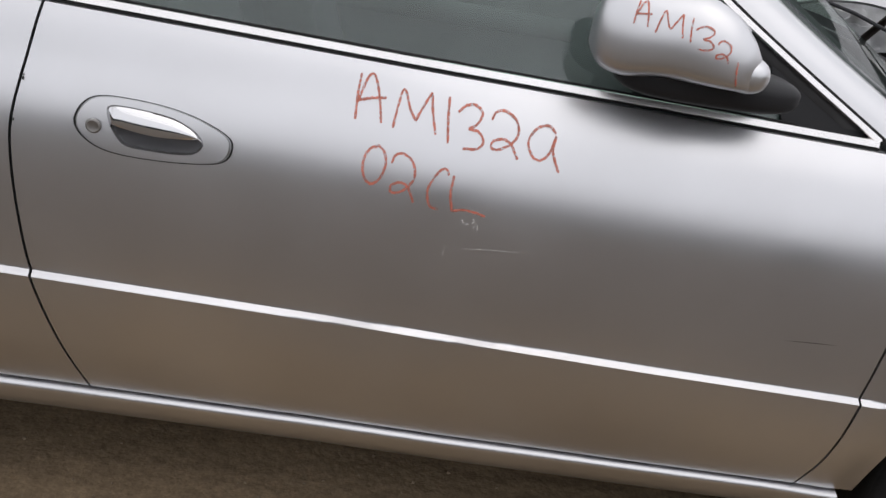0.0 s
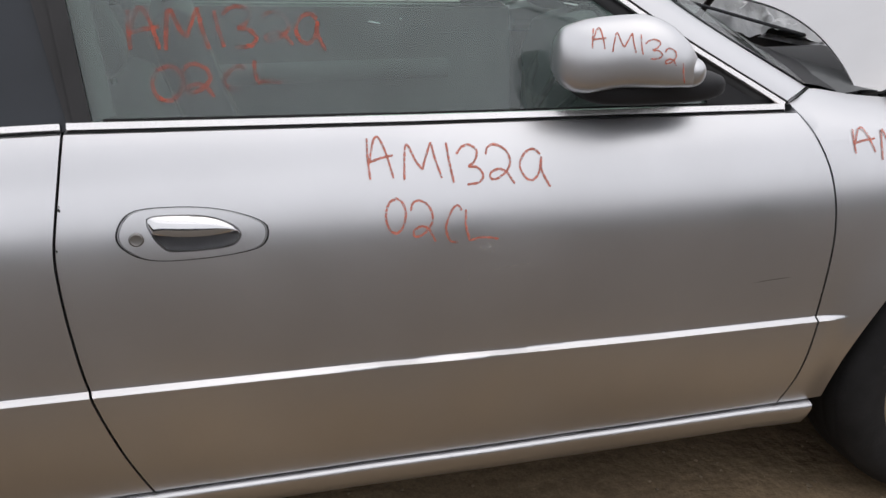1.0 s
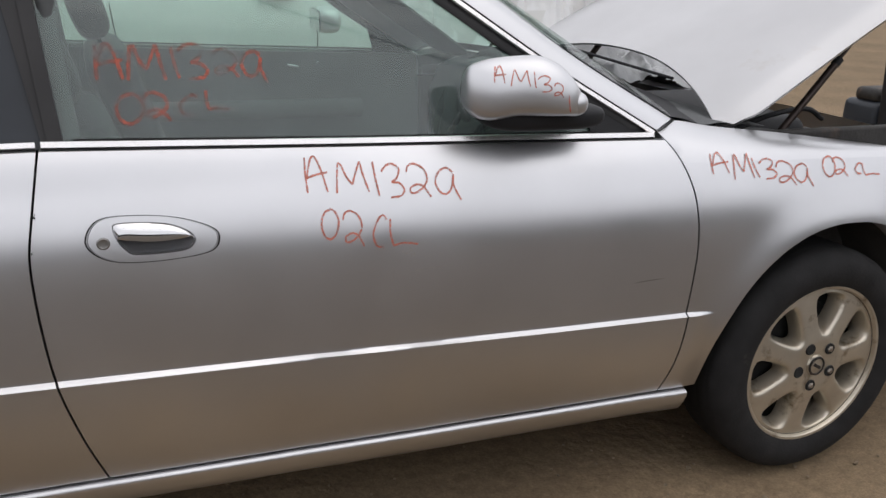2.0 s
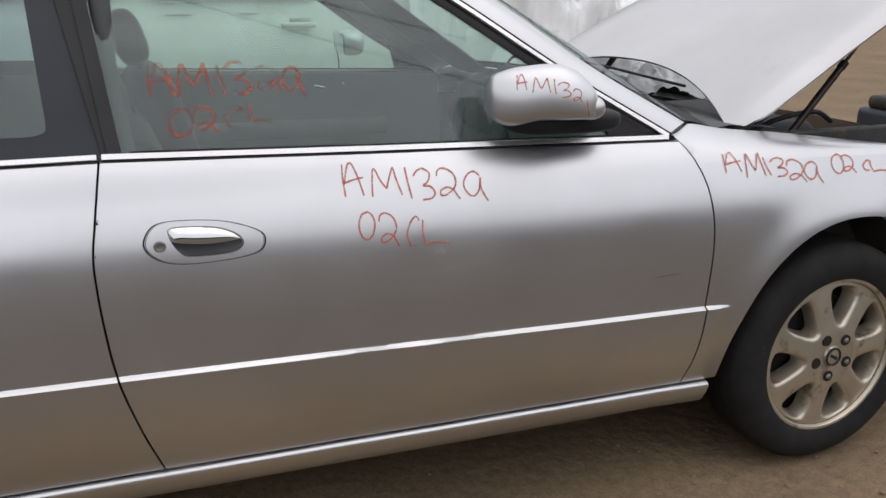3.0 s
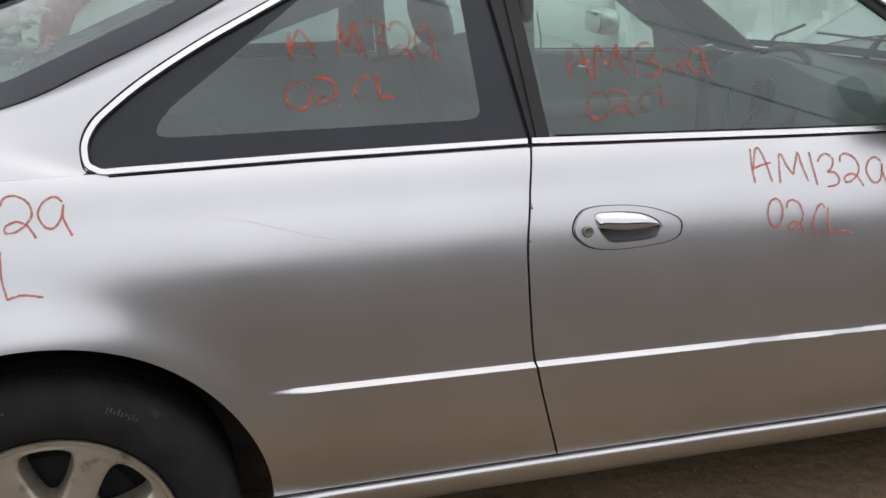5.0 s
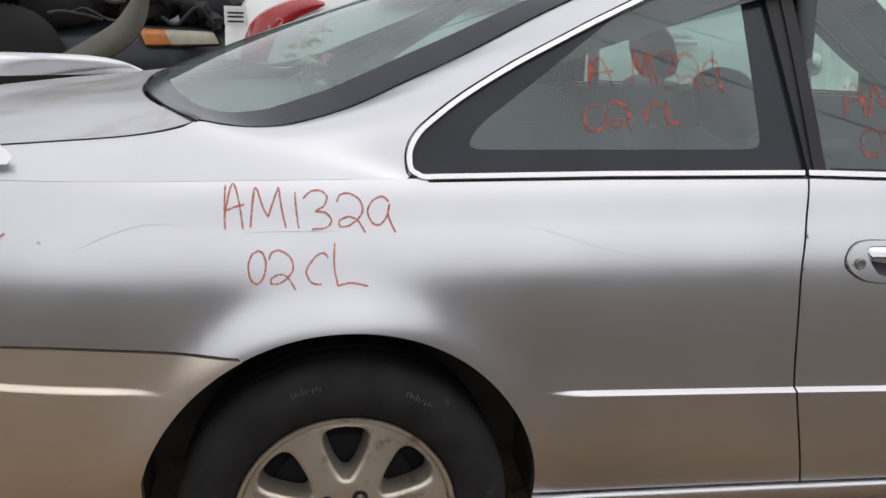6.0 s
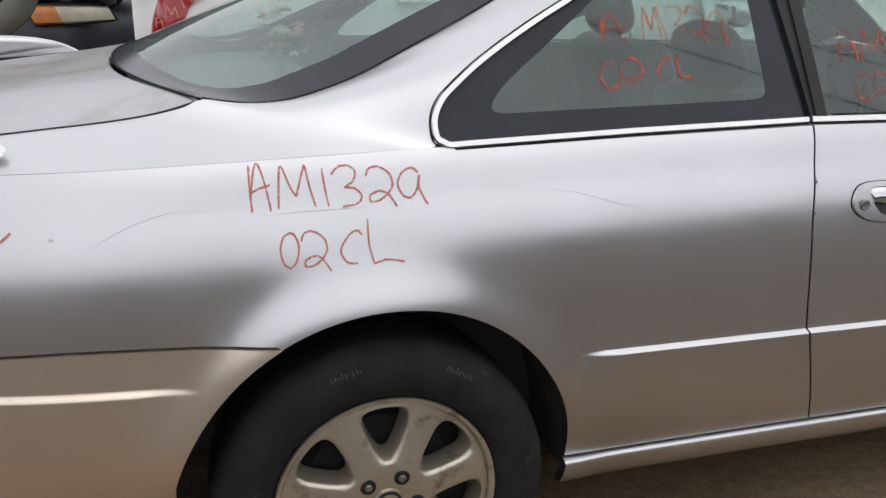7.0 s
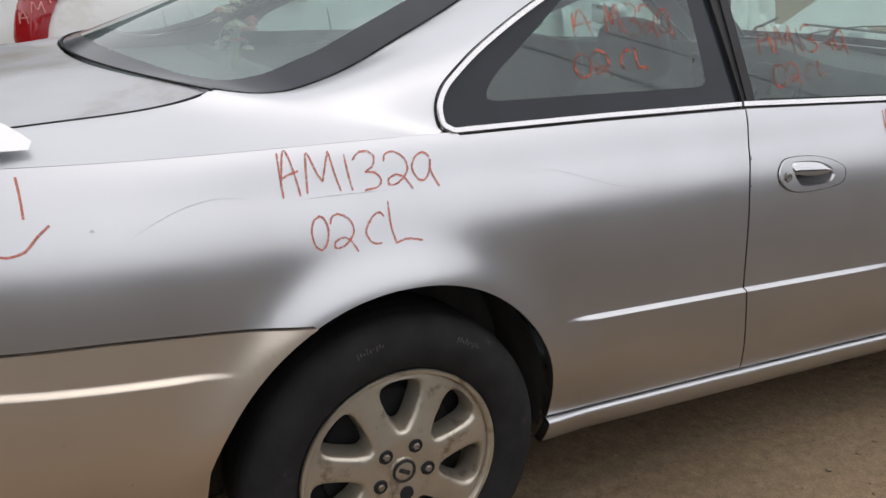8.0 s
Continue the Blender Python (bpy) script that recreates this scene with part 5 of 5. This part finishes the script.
# scratches and scuffs on the paint
def scratch(points, width, material, parent, name="scratch"):
    c = spline([(a, b, 0) for a, b in points], 40)
    rnd = random.Random(len(points))
    up, dn = [], []
    for k in range(40):
        a, b = c[max(k - 1, 0)], c[min(k + 1, 39)]
        w = width * math.sin(math.pi * (k + 0.6) / 40.2) * rnd.uniform(0.5, 1.0)
        t = (b - a) / np.linalg.norm(b - a) * w
        up.append(on_flank(c[k][0] - t[1], c[k][1] + t[0], 0.0006))
        dn.append(on_flank(c[k][0] + t[1], c[k][1] - t[0], 0.0006))
    return part(name, grid([up, dn]), material, parent)


SCUFF_SHADE = shader("scuff_and_shade_grey", (0.42, 0.41, 0.40), 0.6, vary=0.3, scale=80)
PALE = shader("pale_scuff", (0.62, 0.60, 0.58), 0.5, vary=0.3, scale=80)
scratch([(0.282, 0.8707), (0.341, 0.8716), (0.404, 0.8555), (0.479, 0.833), (0.545, 0.8196), (0.60, 0.811)], 0.00036, SCUFF_SHADE, quarter)
scratch([(-0.469, 0.830), (-0.429, 0.852), (-0.383, 0.8707), (-0.337, 0.8815), (-0.30, 0.8827), (-0.26, 0.8766)], 0.00038, SCUFF_SHADE, quarter)
scratch([(-0.185, 0.8675), (-0.11, 0.869), (-0.005, 0.868)], 0.0006, SCUFF_SHADE, quarter)
scratch([(-0.515, 0.8525), (-0.511, 0.8535), (-0.507, 0.8525)], 0.003, SCUFF_SHADE, quarter, "chip")
scratch([(2.10, 0.610), (2.15, 0.612), (2.19, 0.613)], 0.0010, shader("dark_scuff", (0.16, 0.15, 0.15), 0.6, vary=0.3, scale=80), door)
scratch([(1.545, 0.690), (1.60, 0.697), (1.66, 0.700)], 0.0005, PALE, door)
scratch([(1.525, 0.700), (1.524, 0.685), (1.522, 0.672)], 0.0006, PALE, door)
random.seed(9)
for k in range(9):
    x, z = 1.558 + random.uniform(-0.014, 0.014), 0.738 + random.uniform(-0.014, 0.014)
    a = random.uniform(0, 3.1)
    scratch([(x, z), (x + 0.004 * math.cos(a), z + 0.004 * math.sin(a)), (x + 0.008 * math.cos(a), z + 0.008 * math.sin(a))], 0.0012, PALE, door, "nick")
scratch([(-0.33, 0.606), (-0.30, 0.609), (-0.27, 0.609)], 0.0018, SCUFF_SHADE, bumper)

# soft toy flowers on the parcel shelf
bunch = thing("flower_bunch", (-0.06, 0.86, 0.985), "small faded bunch of artificial flowers on the rear shelf", "flowers")
random.seed(12)
PETALS = [shader("petal_" + n, c, 0.8, vary=0.2, scale=40) for n, c in (("red", (0.34, 0.14, 0.12)), ("cream", (0.42, 0.40, 0.30)), ("green", (0.16, 0.22, 0.14)), ("pale", (0.30, 0.28, 0.22)))]
for k in range(34):
    a, r = random.uniform(0, 6.28), random.uniform(0.0, 0.055)
    at = Vector((-0.05 + r * math.cos(a), 0.86 + r * math.sin(a), 1.06 + random.uniform(-0.02, 0.12)))
    bm = bmesh.new()
    for p in range(6):
        q = Matrix.Rotation(p * 1.047, 3, "Z") @ Matrix.Rotation(0.6, 3, "Y")
        blob(at + q @ Vector((0.010, 0, 0)), (0.010, 0.007, 0.003), 2.0, 8, 5, bm, q)
    part("blossom", bm, PETALS[k % 4], bunch)
part("stems", tube([(-0.06, 0.86, 0.972), (-0.05, 0.86, 1.09)], 0.012, 8), PETALS[2], bunch)


# ---- ground ----
def lines(lo, hi, near_lo, near_hi, fine, n):
    mid = np.arange(near_lo, near_hi, fine)
    a = near_lo - np.geomspace(fine, near_lo - lo, n)[::-1]
    b = near_hi + np.geomspace(fine, hi - near_hi, n)
    return np.r_[a, mid, b]


gx, gy = lines(-300, 300, -1.6, 4.2, 0.05, 34), lines(-300, 300, -1.2, 1.2, 0.05, 34)
rows = []
for y in gy:
    row = []
    for x in gx:
        near = 1 if abs(x - 1.3) < 6 and abs(y) < 6 else 0.3
        h = 0.010 * noise.noise(Vector((x * 1.6, y * 1.6, 0))) + 0.006 * noise.noise(Vector((x * 5, y * 5, 3))) + 0.003 * noise.noise(Vector((x * 13, y * 13, 7)))
        far = math.hypot(x - 1.3, y)
        h += 0.10 * smooth(12, 40, far) * noise.noise(Vector((x * 0.06, y * 0.06, 5)))
        row.append((x, y, h * near - 0.006))
    rows.append(row)
ground = part("ground", grid(rows), GROUND)
tagged(ground, "sandy brown dirt yard with pebbles and ruts", "ground", kind="structure")

random.seed(21)
peb = bmesh.new()
for _ in range(700):
    x, y = random.uniform(-0.3, 4.2), random.uniform(-0.85, 0.5)
    s = random.choice((0.0015, 0.002, 0.0025, 0.003, 0.003, 0.004, 0.005))
    blob((x, y, s * 0.3 - 0.003), (s, s * random.uniform(0.6, 1), s * 0.6), 2.0, 7, 5, peb, Matrix.Rotation(random.uniform(0, 6), 3, "Z"))
for _ in range(160):
    x, y = random.uniform(-0.3, 4.2), random.uniform(-0.85, 0.1)
    s = random.uniform(0.004, 0.010)
    lump = blob((0, 0, 0), (s, s * random.uniform(0.5, 1), s * random.uniform(0.25, 0.45)), 2.2, 9, 6)
    turn = Matrix.Rotation(random.uniform(0, 6), 3, "Z")
    for v in lump.verts:
        v.co = turn @ v.co * (1 + 0.5 * noise.noise(v.co * 140 + Vector((x * 9, y * 9, 0)))) + Vector((x, y, -0.002))
    me = bpy.data.meshes.new("t")
    lump.to_mesh(me)
    peb.from_mesh(me)
    bpy.data.meshes.remove(me)
    lump.free()
tagged(part("pebbles", peb, STONE), "scattered small pebbles and grit on the dirt", "gravel", kind="stuff")
TWIG = shader("dry_twig", (0.055, 0.040, 0.026), 0.9, vary=0.3, scale=40)
for k in range(26):
    x, y, a = random.uniform(0.6, 3.1), random.uniform(-0.75, -0.12), random.uniform(0, 6.28)
    L = random.uniform(0.012, 0.05)
    twig = part("twig", tube(spline([(x, y, 0.003), (x + L * 0.5 * math.cos(a), y + L * 0.5 * math.sin(a), 0.008), (x + L * math.cos(a + 0.4), y + L * math.sin(a + 0.4), 0.003)], 8), 0.0015, 6), TWIG)
    tagged(twig, "small dry twig lying on the dirt", "twig", "twigs on the dirt")

# unseen dark belt of trees, added to darken reflections; it closes the yard all round, further off beyond the cars
rows = []
n = 320
for k in range(7):
    row = []
    for i in range(n):
        a = 2 * math.pi * i / n
        away = smooth(-0.1, 0.25, math.sin(a))
        r = 26 + 20 * away + 2.0 * noise.noise(Vector((math.cos(a) * 9, math.sin(a) * 9, k * 0.7)))
        top = 6.2 + 6.0 * away + 1.6 * noise.noise(Vector((math.cos(a) * 6, math.sin(a) * 6, 9))) + 0.7 * noise.noise(Vector((math.cos(a) * 25, math.sin(a) * 25, 4)))
        row.append((1.0 + r * math.cos(a) * 1.4, r * math.sin(a), -0.3 + top * k / 6))
    rows.append(row)
tagged(part("backdrop", grid(rows, close=True), TREES), "unseen dark belt of trees, added to darken reflections", "trees", kind="structure")


# ---- the white car beyond ----
suv = thing("white_car", (1.4, 4.4, 0.0), "dirty white car parked beyond the coupe", "car", "parked cars")
WY = 3.45


def suv_row(x):
    """Cross-section: near flank, roof, far flank."""
    e = smooth(-0.48, -0.26, x) * (1 - smooth(3.5, 4.4, x))
    inset = 0.16 * (1 - e)
    top = 0.98 + 0.62 * smooth(-0.55, -0.05, x) * (1 - smooth(2.2, 3.2, x)) - 0.22 * smooth(2.9, 4.4, x)
    roofy = 0.30 * smooth(1.0, 1.5, top)
    pts = [(0.06, 0.32), (0.02, 0.40), (0.0, 0.62), (0.004, 0.80), (0.03, 0.95), (0.055, min(1.0, top))]
    if top > 1.02:
        pts += [(0.06 + roofy * 0.55, 1.02 + (top - 1.02) * 0.55), (0.06 + roofy, top - 0.05), (0.14 + roofy, top), (0.88, top + 0.03)]
    else:
        pts += [(0.09, top + 0.006), (0.14, top + 0.015), (0.22, top + 0.02), (0.88, top + 0.035)]
    near = [(x, WY + inset + a, z) for a, z in pts]
    return near + [(q[0], 2 * (WY + 0.88) - q[1], q[2]) for q in near[::-1]]


def suv_y(x, z):
    """The white car's near side."""
    e = smooth(-0.48, -0.26, x)
    return WY + 0.16 * (1 - e) + float(np.interp(z, [0.62, 0.80, 0.95, 1.0, 1.2], [0.0, 0.004, 0.03, 0.055, 0.10]))


part("body", grid([suv_row(x) for x in np.r_[np.linspace(-0.48, -0.26, 14), np.linspace(-0.24, 3.4, 60), np.linspace(3.45, 4.5, 20)]], flip=True), WHITE, suv)
for x in (-0.475, 4.49):
    row = suv_row(x)
    bm = bmesh.new()
    bm.faces.new([bm.verts.new(p) for p in row])
    part("end_panel", bm, WHITE, suv)
for x0, x1, zt in ((0.35, 1.15, 1.0), (1.22, 2.2, 1.0)):
    rows = [[(x, WY + 0.075 + 0.30 * t * 0.45, 1.16 + 0.32 * t) for x in np.linspace(x0 + 0.10 * t, x1 - 0.12 * t * (x1 > 1.5), 8)] for t in np.linspace(0, 1, 6)]
    part("side_window", grid(rows), FRIT, suv)
for x in (0.30, 1.20, 2.28):
    part("door_seam", tube([(x, WY - 0.0005, 0.42), (x + 0.02, WY - 0.002, 0.62), (x + 0.02, WY + 0.002, 0.80), (x, WY + 0.03, 0.95)], 0.0035, 6), GAP, suv)
for x in (0.98, 2.07):
    h = part("door_handle", rbox((0.20, 0.03, 0.030), (x, WY + 0.002, 1.0), 0.012, 3), WHITE, suv, "white grip door handle")
    # grey slab paints in the shade behind the grip
    part("grip_recess_shade", rbox((0.12, 0.012, 0.055), (x + 0.01, WY + 0.016, 1.01), 0.005, 2), SCUFF_SHADE, h)
LAMP = [(-0.335, 0.74), (-0.325, 0.84), (-0.30, 0.94), (-0.245, 1.035), (-0.14, 1.105), (-0.04, 1.140), (0.06, 1.155)]
lc = spline([(a, b, 0) for a, b in LAMP], 30)
rows = []
for k in range(30):
    a, b = lc[max(k - 1, 0)], lc[min(k + 1, 29)]
    t = (b - a) / np.linalg.norm(b - a)
    w = float(np.interp(k, [0, 3, 12, 20, 27, 29], [0.06, 0.075, 0.080, 0.055, 0.028, 0.008]))
    rows.append([(lc[k][0] - t[1] * w * q, suv_y(lc[k][0] - t[1] * w * q, lc[k][1] + t[0] * w * q) - h, lc[k][1] + t[0] * w * q) for q, h in ((-1, -0.01), (-0.9, 0.02), (-0.4, 0.036), (0, 0.04), (0.4, 0.036), (0.9, 0.02), (1, -0.01))])
tail = part("tail_lamp", grid(rows), RED, suv, "curved red tail lamp with marker writing")


def on_tail(x, z, d=0.0):
    return Vector((x, suv_y(x, z) - 0.042 - d, z))


marker([("A", -0.37, -0.33, 0.89, 0.945), ("M", -0.315, -0.255, 0.94, 0.995), ("1", -0.24, -0.22, 0.985, 1.04), ("3", -0.20, -0.16, 1.02, 1.075)], 0.007, on_tail, tail, shader("pale_pink_marker", (0.62, 0.25, 0.22), 0.7, vary=0.2, scale=60), seed=31)
sticker = part("window_sticker", rbox((0.12, 0.004, 0.10), (-0.415, WY + 0.13, 1.08), 0.001, 1), WHITE, suv, "white paper sticker with blue print")
for z in (1.095, 1.075, 1.05):
    part("print_bar", rbox((0.085, 0.003, 0.010), (-0.415, WY + 0.1265, z), 0.001, 1), NAVY, sticker)
for x, z, w in ((1.36, 1.115, 0.11), (1.50, 1.118, 0.09), (1.42, 1.055, 0.14), (1.80, 1.06, 0.10)):
    part("marker_bar", rbox((w, 0.004, 0.012), (x, suv_y(x, z) - 0.006, z), 0.001, 1), SCUFF_SHADE, suv)
for x in (0.05, 3.4):
    bm = lathe([(0.2, 0.0), (0.33, -0.01), (0.345, 0.03), (0.345, 0.2)], 36, centre=(x, WY - 0.004, 0.345))
    part("tyre", bm, RUBBER, suv)
    part("hubcap", lathe([(0.0, -0.0), (0.1, -0.01), (0.2, 0.005)], 30, centre=(x, WY - 0.002, 0.345)), ALLOY, suv)

# plastic film over its front
random.seed(5)
rows = []
for i, x in enumerate(np.linspace(2.75, 4.7, 130)):
    row = []
    for j, t in enumerate(np.linspace(0, 1, 90)):
        y = WY - 0.05 + 1.2 * t
        top = 1.26 - 0.14 * smooth(3.2, 4.4, x) - 0.12 * smooth(4.3, 4.7, x)
        z = (0.55 + (top - 0.55) * smooth(0, 0.18, t)) if t < 0.18 else top + 0.04 * (t - 0.18)
        k = noise.noise(Vector((x * 3.0, t * 6.0, 1))) * 0.08 + abs(noise.noise(Vector((x * 6, t * 11, 4)))) * 0.10 + abs(noise.noise(Vector((x * 15, t * 25, 8)))) * 0.035
        row.append((x, y - 0.04 - k * (1 if t < 0.18 else 0.4), z + k))
    rows.append(row)
tagged(part("plastic_sheet", grid(rows), FILM, angle=25), "crinkled white plastic film draped over the white car's front", "plastic sheet")

# a second piece of film lies over the coupe's far fender
rows = []
for x in np.linspace(2.62, 3.55, 90):
    row = []
    for t in np.linspace(0, 1, 50):
        k = noise.noise(Vector((x * 7, t * 6, 6))) * 0.05 + abs(noise.noise(Vector((x * 16, t * 11, 2)))) * 0.045 + abs(noise.noise(Vector((x * 40, t * 26, 5)))) * 0.012
        row.append((x, 1.48 + 0.28 * t, 0.80 + 0.155 * math.sin(math.pi * (0.08 + 0.78 * t)) - 0.05 * smooth(3.0, 3.55, x) + k))
    rows.append(row)
tagged(part("plastic_sheet", grid(rows), FILM, angle=25), "crinkled white plastic film lying over the coupe's fender", "plastic sheet")

# ---- wrecks past the trunk ----
wreck = thing("wrecked_car", (-2.0, 6.3, 0.0), "dark blue wrecked car with a yellowed headlamp", "car", "parked cars")
VY = 5.2


def wreck_row(x):
    e = (1 - smooth(-1.0, -0.55, x))
    inset = 0.25 * (1 - e)
    top = 0.93 + 0.03 * math.sin(x * 2.1)
    near = [(x, VY + inset + a, z) for a, z in ((0.08, 0.30), (0.0, 0.42), (-0.01, 0.62), (0.0, 0.74), (0.04, 0.82), (0.14, top), (0.4, top + 0.05), (0.85, top + 0.06))]
    return near + [(q[0], 2 * (VY + 0.85) - q[1], q[2]) for q in near[::-1]]


part("body", grid([wreck_row(x) for x in np.linspace(-4.6, -0.45, 60)], flip=True), NAVY, wreck)
row = wreck_row(-0.452)
bm = bmesh.new()
bm.faces.new([bm.verts.new(p) for p in row])
part("nose_panel", bm, NAVY, wreck)
hl = []
for t in np.linspace(0, 1, 18):
    x = -1.17 + 0.50 * t
    hl.append([(x + 0.03 * k, VY + 0.0 + 0.10 * (1 - (1 - smooth(-1.0, -0.55, x))) + dy, z) for k, z, dy in ((1, 0.780 + 0.02 * t, 0.02), (0.6, 0.800 + 0.01 * t, -0.03), (0, 0.85, -0.04), (-0.6, 0.895 - 0.01 * t, -0.03), (-1, 0.910 - 0.015 * t, 0.03))])
head = part("headlamp", grid(hl[6:]), LENS, wreck, "yellowed clear headlamp lens")
part("turn_lens", grid(hl[:7]), AMBER, head, "faded amber corner lens")
part("headlamp_frame", tube([q[-1] for q in hl] + [q[0] for q in hl[::-1]] + [hl[0][-1]], 0.012, 6), BLACK, head)
part("torn_liner", tube(spline([(-1.5, VY + 0.05, 1.10), (-1.2, VY + 0.1, 1.13), (-0.95, VY + 0.1, 1.10), (-0.72, VY + 0.1, 1.02), (-0.66, VY + 0.05, 0.90)], 30), [0.05 + 0.02 * math.sin(k * 1.7) for k in range(30)], 9), BLACK, wreck)
part("wheel_well", blob((-2.1, VY - 0.05, 0.66), (0.42, 0.12, 0.40), 2.2), GAP, wreck)

# loose bent bumper skin between the cars
lo = spline([(-1.30, 4.20, 0.70), (-1.238, 4.2, 0.772), (-1.08, 4.22, 0.88), (-0.994, 4.25, 1.01), (-0.96, 4.28, 1.18)], 30)
hi = spline([(-1.62, 4.30, 0.76), (-1.495, 4.3, 0.805), (-1.327, 4.3, 0.902), (-1.18, 4.32, 1.0), (-1.06, 4.35, 1.16)], 30)
rows = [[tuple(p * (1 - w) + q * w + np.array((0, -0.05 * math.sin(w * math.pi), 0))) for p, q in zip(lo, hi)] for w in np.linspace(0, 1, 9)]
part("torn_bumper_skin", rim_fold(grid(rows), Vector((0.0, 0.015, -0.01))), KHAKI, wreck, "bare khaki plastic bumper skin, torn loose")

# torn-out engine and loose parts lying on the dark wreck
random.seed(31)
junk = thing("scrap_parts", (-2.2, 5.1, 0.0), "black heap of torn-out engine parts and liners", "scrap metal")
for x, y, z, a, b, c in ((-2.6, 5.3, 1.10, 0.50, 0.24, 0.20), (-1.75, 5.4, 1.08, 0.36, 0.22, 0.18), (-3.3, 5.3, 1.12, 0.45, 0.26, 0.22), (-2.15, 5.2, 1.16, 0.26, 0.16, 0.11), (-1.2, 5.5, 1.09, 0.30, 0.20, 0.15), (-0.75, 5.5, 1.05, 0.24, 0.18, 0.13)):
    bm = blob((x, y, z), (a, b, c), 2.4, 26, 16)
    for v in bm.verts:
        v.co += Vector((0.5, 0.3, 0.7)) * (0.12 * noise.noise(v.co * 5.0) + 0.07 * noise.noise(v.co * 14.0))
    part("scrap_lump", bm, BLACK, junk, angle=25)
for k in range(9):
    x, y, z = random.uniform(-3.2, -1.0), 5.02, random.uniform(0.98, 1.16)
    part("loose_hose", tube(spline([(x, y, z), (x + 0.10, y - 0.03, z + random.uniform(-0.05, 0.07)), (x + 0.24, y, z + random.uniform(-0.08, 0.08)), (x + 0.34, y + 0.03, z - 0.04)], 16), random.uniform(0.008, 0.02), 7), (BLACK, STRUTM, DARKMETAL)[k % 3], junk)
part("bright_bracket", rbox((0.07, 0.02, 0.05), (-2.62, 5.0, 1.11), 0.006, 2), CHROME, junk)

# dark post, an engine block and a far scrap heap beyond the open hood
post = thing("steel_post", (6.32, 3.0, 0.0), "dark steel post standing in the yard", "post")
part("shaft", tube([(6.352, 3.0, -0.02), (6.30, 3.0, 0.60), (6.18, 3.0, 1.95)], 0.036, 12), BLACK, post)
part("cap", tube([(6.182, 3.0, 1.93), (6.18, 3.0, 1.96)], 0.046, 12), DARKMETAL, post)
block_ = thing("engine_block", (6.40, 3.15, 0.0), "dark blue-grey engine block standing on the dirt", "engine")
part("block", rbox((0.34, 0.32, 0.38), (6.46, 3.20, 0.19), 0.05, 3), NAVY, block_)
part("head_cover", rbox((0.28, 0.22, 0.10), (6.45, 3.18, 0.42), 0.04, 3), DARKMETAL, block_)
part("pulley", lathe([(0.0, 0.0), (0.05, 0.0), (0.08, 0.01), (0.08, 0.04)], 24, centre=(6.40, 3.03, 0.20)), DARKMETAL, block_)
heap = []
for k in range(12):
    row = []
    for i in range(70):
        a, w = i / 69, k / 11
        x, y = 8.0 + 26.0 * a, 22.0 - 1.5 * a + 3.0 * w
        row.append((x, y, -0.2 + (1.9 + 0.9 * noise.noise(Vector((i * 0.3, k * 0.5, 3)))) * math.sin(math.pi * min(1, 0.02 + 0.9 * w)) ** 0.7 * smooth(0, 0.12, a)))
    heap.append(row)
tagged(part("earth_bank", grid(heap), DARKMETAL, angle=20), "long dark bank of earth at the far edge of the yard", "bank")

# cables down to ground anchors, added for their dark line reflected in the glass; the unseen pole behind the path
# carries them
pole = thing("utility_pole", (-5.0, -4.1, 0.0), "tall wooden pole, unseen, added to carry the reflected cables", "pole")
part("shaft", tube([(-5.0, -4.1, -0.1), (-5.0, -4.1, 11.3)], [0.15, 0.10], 14), STONE, pole)
part("cross_arm", rbox((0.10, 1.6, 0.12), (-5.0, -4.1, 10.95), 0.01, 2), STONE, pole)
wire = thing("guy_cable", (11.15, -4.0, 0.0), "black stay cable slanting from the pole to the ground", "cable")
part("cable", tube([(-4.93, -4.0, 10.78), (2.33, -4.0, 5.93), (11.2, -4.0, 0.0)], 0.014, 8), BLACK, wire)
part("anchor", tube([(11.2, -4.0, -0.05), (11.1, -4.0, 0.08)], 0.03, 8), DARKMETAL, wire)
part("cable", tube([(-4.93, -4.0, 11.2), (2.33, -4.0, 6.75), (9.5, -4.0, 2.35), (13.3, -4.0, 0.0)], 0.012, 8), BLACK, wire)
part("anchor", tube([(13.3, -4.0, -0.05), (13.2, -4.0, 0.08)], 0.03, 8), DARKMETAL, wire)
